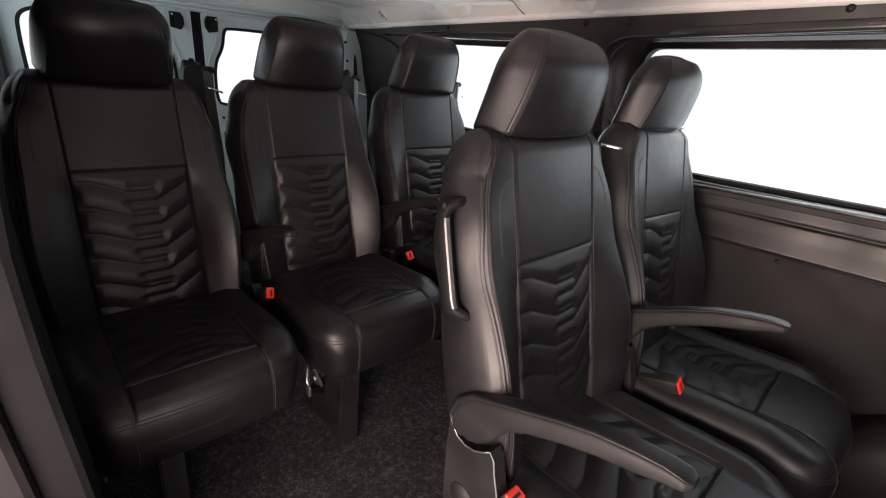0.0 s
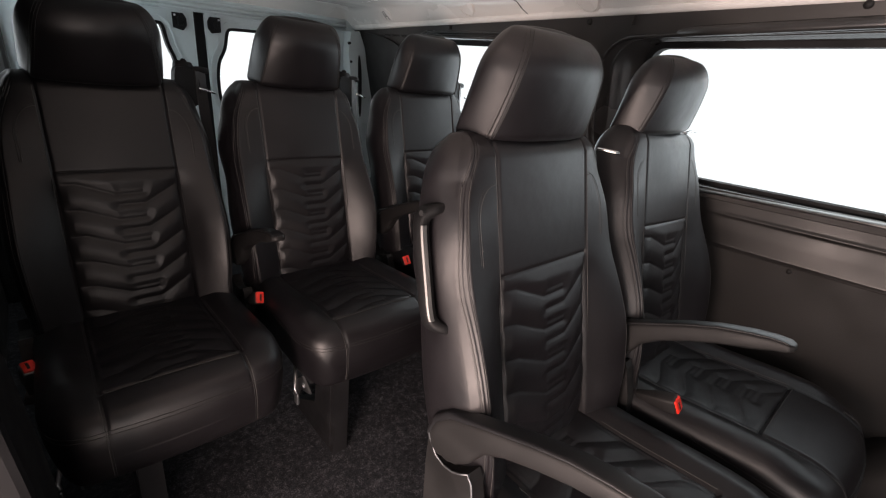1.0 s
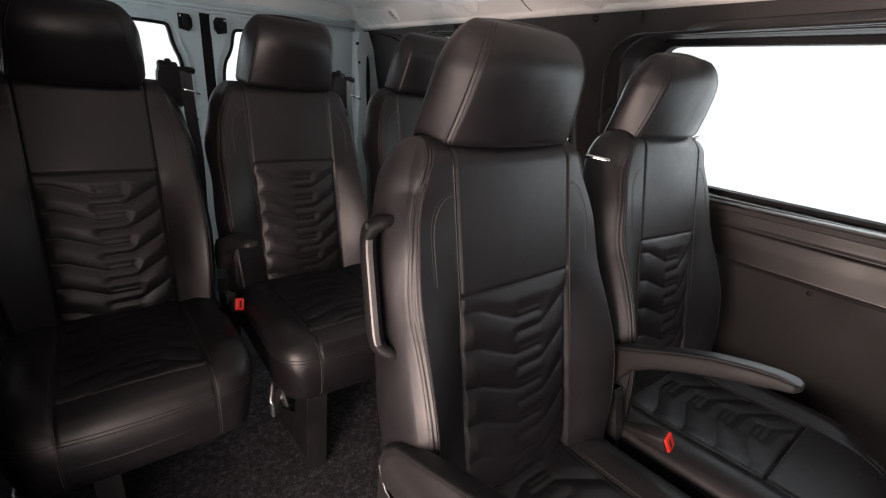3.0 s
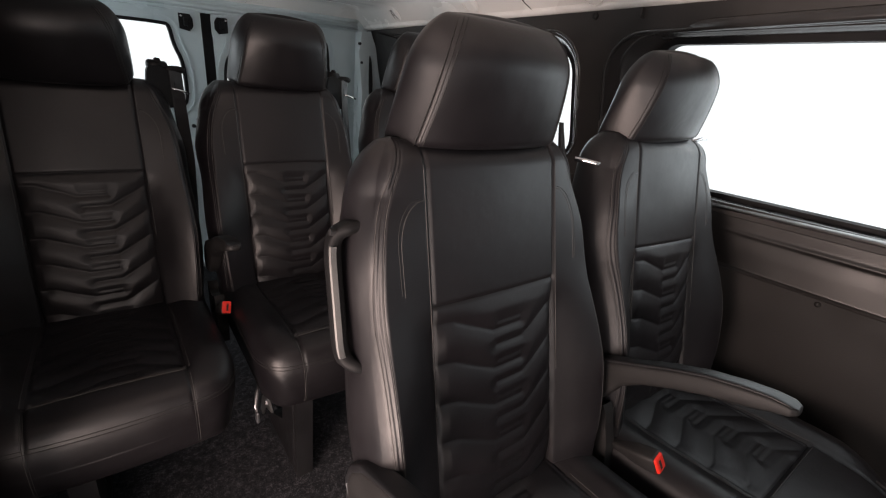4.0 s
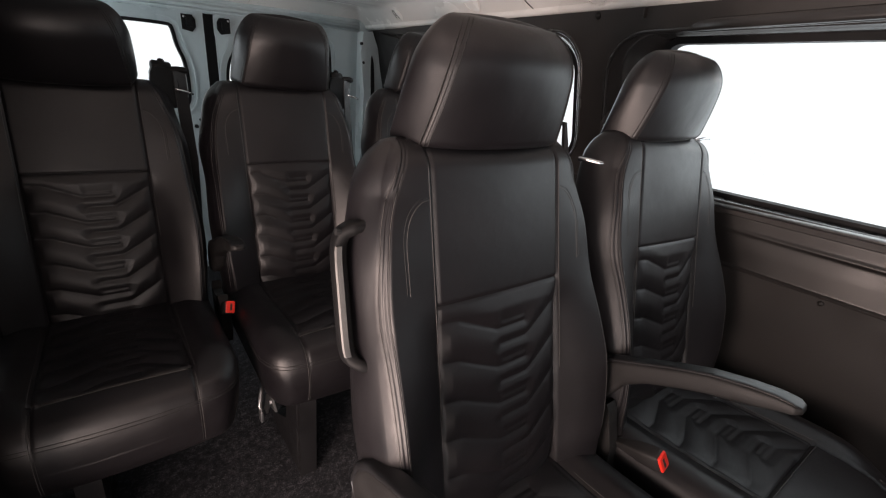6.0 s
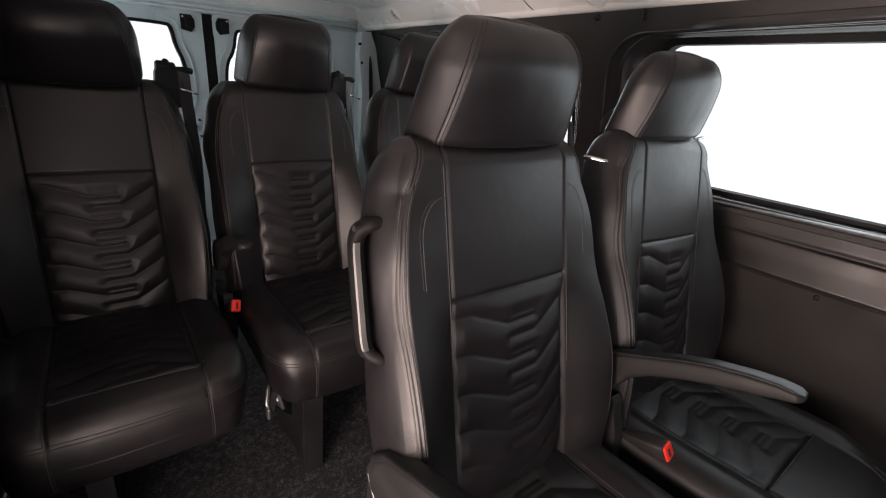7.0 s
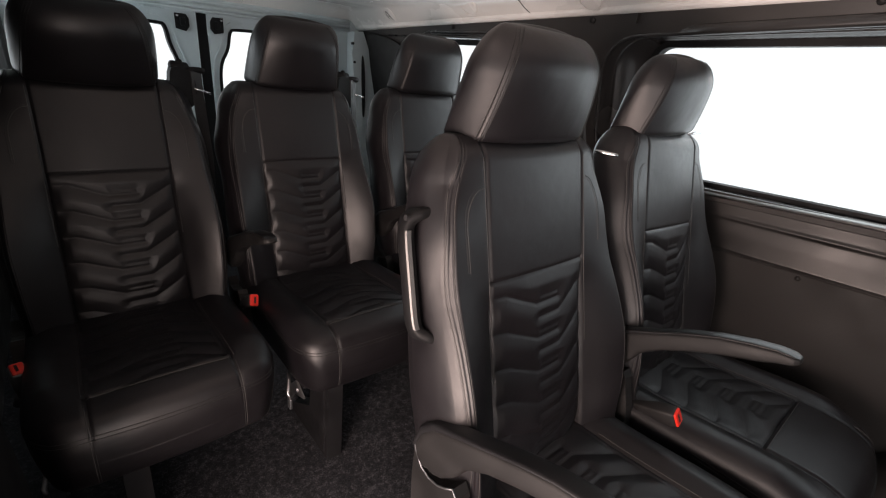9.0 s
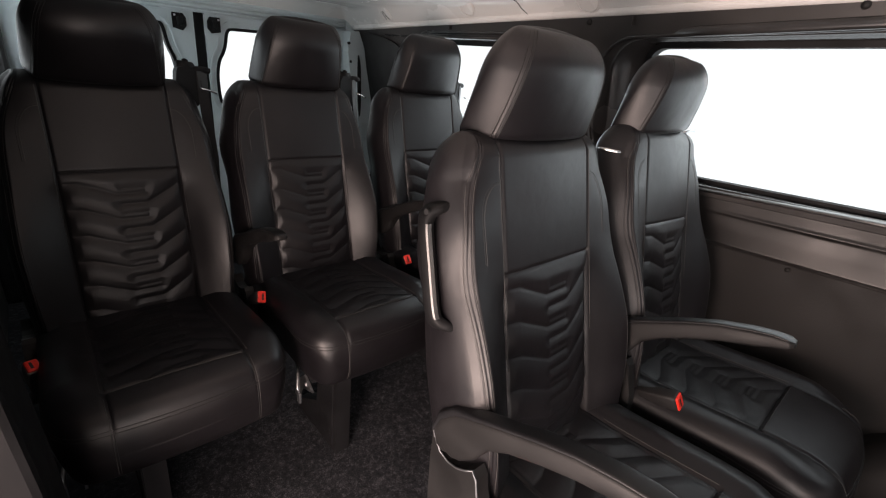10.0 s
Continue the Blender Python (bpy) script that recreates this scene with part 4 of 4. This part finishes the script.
def armrest(parent):
    """A curved arm that rises towards its tip, with a soft pad on top."""
    spine = [(0.500, 0.478, 0.030), (0.496, 0.490, 0.062), (0.482, 0.508, 0.084), (0.456, 0.536, 0.084), (0.422, 0.568, 0.052), (0.380, 0.594, 0.040), (0.330, 0.620, 0.038), (0.280, 0.642, 0.036), (0.230, 0.658, 0.033), (0.200, 0.668, 0.025), (0.180, 0.672, 0.018), (0.170, 0.674, 0.010)]
    pts = []
    for i in range(len(spine) - 1):
        for k in range(4):
            t = k / 4
            pts.append([a + (b - a) * t for a, b in zip(spine[i], spine[i + 1])])
    pts.append(list(spine[-1]))

    def rings(lo, hi, w, e):
        out = []
        for i, (y, z, h) in enumerate(pts):
            a, b = pts[max(i - 1, 0)], pts[min(i + 1, len(pts) - 1)]
            ty, tz = b[0] - a[0], b[1] - a[1]
            d = math.hypot(ty, tz)
            ny, nz = tz / d, -ty / d
            if nz < 0:
                ny, nz = -ny, -nz
            c, s = (hi + lo) / 2 * h, (hi - lo) / 2 * h
            ww = w * (0.55 + 0.45 * min(1, (len(pts) - 1 - i) / 3)) / 2
            ring = []
            for k in range(20):
                an = 2 * math.pi * k / 20
                cx, cz = math.cos(an), math.sin(an)
                px, pz = abs(cx) ** e * (1 if cx > 0 else -1) * ww, abs(cz) ** e * (1 if cz > 0 else -1) * s + c
                ring.append((-0.235 + px, y + ny * pz, z + nz * pz))
            out.append(ring)
        return out

    v, f = sweep(None, rings(-0.46, 0.44, 0.033, 0.42))
    arm = raw("armrest", v, f, PLASTIC, parent, "curved black fold-down armrest with soft top pad")
    v, f = sweep(None, rings(0.36, 0.54, 0.030, 0.62))
    raw("pad", v, f, PAD, arm, "smooth dark armrest pad")
    return arm


def side_cover(parent, bead, tall=True):
    loop = [(0.520, 0.500), (0.508, 0.482), (0.498, 0.470), (0.478, 0.465), (0.458, 0.469), (0.440, 0.480), (0.425, 0.493), (0.416, 0.480), (0.410, 0.456), (0.397, 0.417), (0.384, 0.34), (0.395, 0.27), (0.43, 0.245), (0.49, 0.245), (0.508, 0.28), (0.516, 0.36), (0.521, 0.44)]
    if not tall:
        loop = [(y, 0.245 + (z - 0.245) * 0.62) for y, z in loop]
    c = part("side_cover", sheet_with_holes(loop, [], lambda y, z, d: (-0.249 + d, y, z), 0.026), PLASTIC, parent, "black plastic side cover below the armrest")
    if bead:
        v, f = tube([(-0.2495, y, z) for y, z in loop[:11]], 0.0018, 6)
        raw("edge_bead", v, f, DULL_STEEL, c, "pale metal edge bead")
    part("release_dial", cyl_bm((-0.2525, 0.47, 0.35), (-0.248, 0.47, 0.35), 0.026, 0.028, 24, 0.002), PLASTIC, c, smooth=True)
    return c


def lying(start, end, side):
    """Frame at end whose z runs on from start, with y along side."""
    z = (Vector(end) - Vector(start)).normalized()
    y = Vector(side)
    y = (y - z * y.dot(z)).normalized()
    x = y.cross(z)
    return Matrix.Translation(end) @ Matrix((x, y, z)).transposed().to_4x4()


def buckle(parent, place, stalk=True, sleeve=None):
    """A belt buckle: body tapering into its stalk, red button with a slot in the end."""
    m = place @ Matrix.Scale(1.05, 4) @ pose(0, 0, -0.026)
    secs = []
    for z, hx, hy in ((-0.050, 0.006, 0.008), (-0.030, 0.009, 0.011), (-0.012, 0.0125, 0.0150), (0.010, 0.0140, 0.0170), (0.024, 0.0138, 0.0172), (0.0285, 0.0122, 0.0160)):
        secs.append([m @ Vector((hx * abs(math.cos(a)) ** 0.35 * (1 if math.cos(a) > 0 else -1), hy * abs(math.sin(a)) ** 0.35 * (1 if math.sin(a) > 0 else -1), z)) for a in [2 * math.pi * k / 24 for k in range(24)]])
    v, f = sweep(None, secs)
    body = raw("buckle", v, f, sleeve or PLASTIC, parent, "pale grey seat belt buckle" if sleeve else "black seat belt buckle")
    b = box_bm(-0.011, 0.011, -0.0155, 0.0155, 0.018, 0.0325, 0.003)
    bmesh.ops.transform(b, matrix=m, verts=b.verts)
    red = part("release_button", b, RED, body, "bright red release button")
    b = box_bm(-0.001, 0.004, -0.009, 0.009, 0.028, 0.0330, 0.0005)
    bmesh.ops.transform(b, matrix=m, verts=b.verts)
    part("slot", b, VOID, red)
    if stalk:
        v, f = tube([m @ Vector((0, 0, -0.046)), m @ Vector((0.002, 0, -0.056)), m @ Vector((0.006, 0.002, -0.072))], 0.011 if sleeve else 0.006, 10)
        raw("stalk", v, f, sleeve or WEBBING, body, "pale grey buckle sleeve" if sleeve else "")
    return body


def leg(parent, x):
    """A folded steel leg: upright at the front, splayed back along the floor."""
    outer = [(0.052, 0.0), (0.30, 0.0), (0.30, 0.03), (0.17, 0.11), (0.155, 0.27), (0.052, 0.27)]
    l = part("leg", sheet_with_holes(outer, [], lambda y, z, d: (x - 0.022 + d, y, z), 0.044), LEG_PAINT, parent, "black painted steel seat leg")
    part("rib", box_bm(x - 0.0245, x - 0.021, 0.070, 0.085, 0.02, 0.25, 0.001), LEG_PAINT, l)
    return l


def frame_under(parent):
    return part("seat_frame", box_bm(-0.19, 0.19, 0.10, 0.46, 0.235, 0.272, 0.006), LEG_PAINT, parent, "black steel seat frame")


def belt_guide(parent):
    """Belt loop that stands up behind the shoulder, with its metal tongue."""
    def at(u, n, z):
        return (0.206 + u, 0.630 + 0.35 * u + n, z)

    body = soften([(-0.046, 0.900), (0.016, 0.900), (0.026, 0.960), (0.014, 1.004), (-0.034, 1.012), (-0.044, 0.990)], 1)
    g = part("belt_retractor", sheet_with_holes(body, [], lambda u, z, d: at(u, d - 0.006, z), 0.040), RUBBER, parent, "black belt retractor behind the shoulder")
    part("cap", cyl_bm(at(-0.036, 0.010, 1.012), at(0.008, 0.010, 1.010), 0.013, 0.011, 16, 0.003), RUBBER, g, smooth=True)
    part("knob", cyl_bm(at(-0.014, 0.010, 1.012), at(-0.012, 0.010, 1.029), 0.010, 0.007, 14, 0.002), RUBBER, g, smooth=True)
    v, f = tube([at(0.004, 0.004, 1.002), at(0.020, 0.004, 1.004), at(0.036, 0.004, 1.004), at(0.050, 0.004, 1.001)], 0.0085, 10)
    raw("guide_arm", v, f, RUBBER, g)
    strap = [(0.238, 0.640, 1.000), (0.240, 0.640, 0.93), (0.243, 0.630, 0.85), (0.246, 0.615, 0.76), (0.240, 0.595, 0.62), (0.230, 0.565, 0.45)]
    secs = []
    for x, y, z in strap:
        secs.append([(x - 0.022, y - 0.012, z), (x - 0.020, y - 0.015, z), (x + 0.012, y + 0.010, z), (x + 0.010, y + 0.013, z)])
    v, f = sweep(None, secs)
    raw("belt_webbing", v, f, WEBBING, g, "black seat belt webbing", smooth=False)
    v, f = tube([(0.214, 0.588, 0.958), (0.228, 0.590, 0.955), (0.246, 0.596, 0.950), (0.258, 0.601, 0.946)], 0.0028, 8)
    raw("belt_tongue", v, f, CHROME, g, "bright metal belt tongue")
    return g


def grab_handle(parent):
    """A bow handle on the side of the backrest with a chrome strip."""
    path = [(-0.196, 0.600, 0.862), (-0.218, 0.603, 0.861), (-0.236, 0.603, 0.854), (-0.243, 0.598, 0.836), (-0.245, 0.578, 0.772), (-0.247, 0.558, 0.708), (-0.244, 0.550, 0.692), (-0.230, 0.544, 0.683), (-0.205, 0.538, 0.680)]
    pts = []
    for i in range(len(path) - 1):
        for k in range(4):
            pts.append(Vector(path[i]).lerp(Vector(path[i + 1]), k / 4))
    pts.append(Vector(path[-1]))
    for _ in range(2):
        pts = [pts[0]] + [(pts[i - 1] + 2 * pts[i] + pts[i + 1]) / 4 for i in range(1, len(pts) - 1)] + [pts[-1]]
    secs = []
    for i, p in enumerate(pts):
        d = (pts[min(i + 1, len(pts) - 1)] - pts[max(i - 1, 0)]).normalized()
        s = Vector((0, 1, -0.3))
        s = (s - d * s.dot(d)).normalized()
        u = d.cross(s)
        e = 1.0 + 0.7 * max(0, 1 - max(0, min(i, len(pts) - 1 - i) - 5) / 5)
        ring = []
        for k in range(16):
            a = 2 * math.pi * k / 16
            cx, cz = math.cos(a), math.sin(a)
            ring.append(p + 0.0125 * e * abs(cx) ** 0.6 * (1 if cx > 0 else -1) * s + 0.0095 * abs(cz) ** 0.6 * (1 if cz > 0 else -1) * u)
        secs.append(ring)
    v, f = sweep(None, secs)
    g = raw("grab_handle", v, f, RUBBER, parent, "black bow grab handle on the backrest side")
    strip = [p + Vector((-0.0045, -0.0118, 0.0030)) for p in pts if 0.700 < p.z < 0.842]
    secs = [[p + Vector((-0.0050, 0.0010, 0)), p + Vector((-0.0036, -0.0022, 0)), p + Vector((0.0036, -0.0026, 0)), p + Vector((0.0050, 0.0010, 0)), p + Vector((0.0, 0.0030, 0))] for p in strip]
    v, f = sweep(None, secs)
    raw("metal_strip", v, f, SATIN, g, "brushed metal strip", smooth=False)
    part("screw_cap", cyl_bm((-0.236, 0.594, 0.858), (-0.2475, 0.594, 0.860), 0.0045, None, 10), VOID, g)
    return g


def latch_lever(parent):
    v, f = tube([(-0.200, 0.17, 0.262), (-0.214, 0.14, 0.245), (-0.222, 0.122, 0.222), (-0.221, 0.116, 0.205)], 0.005, 8)
    l = raw("release_lever", v, f, STEEL, parent, "bright metal release lever")
    part("grip", box_bm(-0.225, -0.217, 0.108, 0.126, 0.178, 0.212, 0.003), DULL_STEEL, l, "flat grey metal grip")
    part("bracket", sheet_with_holes([(0.10, 0.205), (0.150, 0.235), (0.190, 0.195), (0.215, 0.130), (0.195, 0.125), (0.165, 0.180), (0.125, 0.195)], [], lambda y, z, d: (-0.190 + d, y, z), 0.005), STEEL, l, "bent zinc latch bracket")
    part("bolt", cyl_bm((-0.194, 0.145, 0.205), (-0.186, 0.145, 0.205), 0.008, None, 12, 0.001), STEEL, l)
    return l


def child(owner, start):
    return next(o for o in owner.children if o.name.split(".")[0] == start)


REAR_ROW, FRONT_ROW = 0.872, -0.058
seat = thing("passenger_seat", 0.706, REAR_ROW, 0, "black leather van seat with quilted chevrons, armrest and black steel leg", "seat", "rear bench seats")
seat.matrix_basis = pose(0.706, REAR_ROW, 0, 0, 1.2, 0)
backrest(seat)
armrest(seat)
frame_under(seat)
latch_lever(seat)
seat_a = copy_thing(seat, pose(0.211, REAR_ROW, 0, 0, 1.4, 0))
tagged(seat_a, "black leather van seat with quilted chevrons beside the sliding door", group="rear bench seats")
seat_c = copy_thing(seat, pose(1.221, REAR_ROW, 0, 0, 1.2, 0))
tagged(seat_c, "black leather van seat with headrest by the rear side window", group="rear bench seats")
seat_e = copy_thing(seat, pose(1.211, FRONT_ROW, 0, 0, 1.8, 0))
tagged(seat_e, "black leather van seat with curved armrest by the long side window", group="front pair of seats")
seat_d = copy_thing(seat, pose(0.733, FRONT_ROW, 0, 0, 1.2, 0))
tagged(seat_d, "black leather aisle seat with grab handle and curved armrest", group="front pair of seats")
grab_handle(seat_d)
for owner, bx, by, bz, turn, tip in ((seat, -0.238, 0.318, 0.415, 0, 15), (seat_c, -0.236, 0.318, 0.415, -20, -15)):
    buckle(owner, pose(bx, by, bz, 0, 0, turn) @ pose(0, 0, 0, 58, tip, 0))
buckle(seat_a, lying((-0.238, 0.312, 0.338), (-0.232, 0.296, 0.400), (0.25, -1, 0)), True, DULL_STEEL)
buckle(seat_d, lying((-0.238, 0.404, 0.35), (-0.233, 0.376, 0.428), (1, 0, 0)))
buckle(seat_e, lying((-0.266, 0.385, 0.447), (-0.266, 0.300, 0.476), (0.4, -0.8, -0.8)), False)
for o in (*child(seat_a, "armrest").children, child(seat_a, "armrest")):
    bpy.data.objects.remove(o)
part("hinge_bolt", cyl_bm((0.212, 0.460, 0.336), (0.226, 0.460, 0.336), 0.008, 0.006, 12, 0.001), CHROME, seat_a, "bright metal hinge bolt")
for owner in (seat_a, seat, seat_c, seat_d, seat_e):
    side_cover(owner, owner is seat_d, owner in (seat_d, seat_e))
for owner, lx in ((seat_a, -0.075), (seat, -0.122), (seat_c, -0.136), (seat_d, -0.136), (seat_e, -0.136)):
    leg(owner, lx)


for owner in (seat, seat_a, seat_c, seat_d, seat_e):
    cushion(owner, 0.36 if owner is seat_e else 0.25 if owner is seat_d else 0.0, 0.172 if owner in (seat_d, seat_e) else 0.085)
for owner in (seat, seat_a, seat_c, seat_d, seat_e):
    headrest(owner)
# the rear headrests are pulled up and tipped, each a little differently
for owner, dx, dy, dz, tip, wide, tall in ((seat_a, -0.003, -0.029, 0.003, 15.6, 0.947, 1.0925), (seat, 0.0146, -0.002, 0.004, 7.5, 0.971, 1.135), (seat_c, 0.012, -0.009, 0.003, 3.0, 1.0425, 1.165)):
    child(owner, "headrest").matrix_basis = pose(dx, 0.62 + dy, 0.963 + dz, tip, 0, 0) @ Matrix.Diagonal((wide, 1, tall, 1)) @ pose(0, -0.62, -0.963)


for owner in (seat, seat_a, seat_c):
    belt_guide(owner)
v, f = tube([(0.140, 0.600, 0.962), (0.158, 0.592, 0.968), (0.172, 0.588, 0.972), (0.190, 0.584, 0.972)], 0.0036, 8)
raw("belt_tongue", v, f, CHROME, seat_e, "bright metal belt tongue")
# the aisle seat's belt: a thin loop of webbing beside the headrest
for k, (xa, xb, ya, yb) in enumerate(((0.204, 0.190, 0.630, 0.600), (0.206, 0.222, 0.632, 0.615))):
    secs = []
    for i in range(7):
        t = i / 6
        x, y, z = xa + (xb - xa) * t, ya + (yb - ya) * t, 1.000 - 0.09 * t
        secs.append([(x - 0.002, y, z), (x + 0.002, y - 0.002, z), (x + 0.002, y + 0.004, z), (x - 0.002, y + 0.006, z)])
    v, f = sweep(None, secs)
    raw("belt_loop", v, f, WEBBING, seat_d, "narrow black belt webbing loop", smooth=False)
v, f = tube([(0.222, 0.600, 0.941), (0.231, 0.586, 0.941), (0.236, 0.573, 0.940), (0.241, 0.560, 0.939)], 0.0042, 8)
raw("belt_tongue", v, f, CHROME, seat_d, "bright metal belt tongue")

# the arms are folded down by a little more or less
for owner, down, tip in ((seat, 0.020, 1.5), (seat_c, 0.012, 1.0)):
    child(owner, "armrest").matrix_basis = pose(0, 0.46, 0.53 - down) @ pose(0, 0, 0, tip, 0, 0) @ pose(0, -0.46, -0.53)
child(seat_e, "backrest").matrix_basis = pose(0, 0, 0.45) @ pose(0, 0, 0, 0, 2.0, 0) @ pose(0, 0, -0.45)
child(seat_e, "headrest").matrix_basis = pose(0, 0, 0.963) @ pose(0, 0, 0, 0, -2.2, 0) @ pose(0, 0, -0.963)
child(seat_d, "armrest").matrix_basis = pose(0, 0.46, 0.53) @ pose(0, 0, 0, 3.2, 0, 0) @ pose(0, -0.46, -0.53)
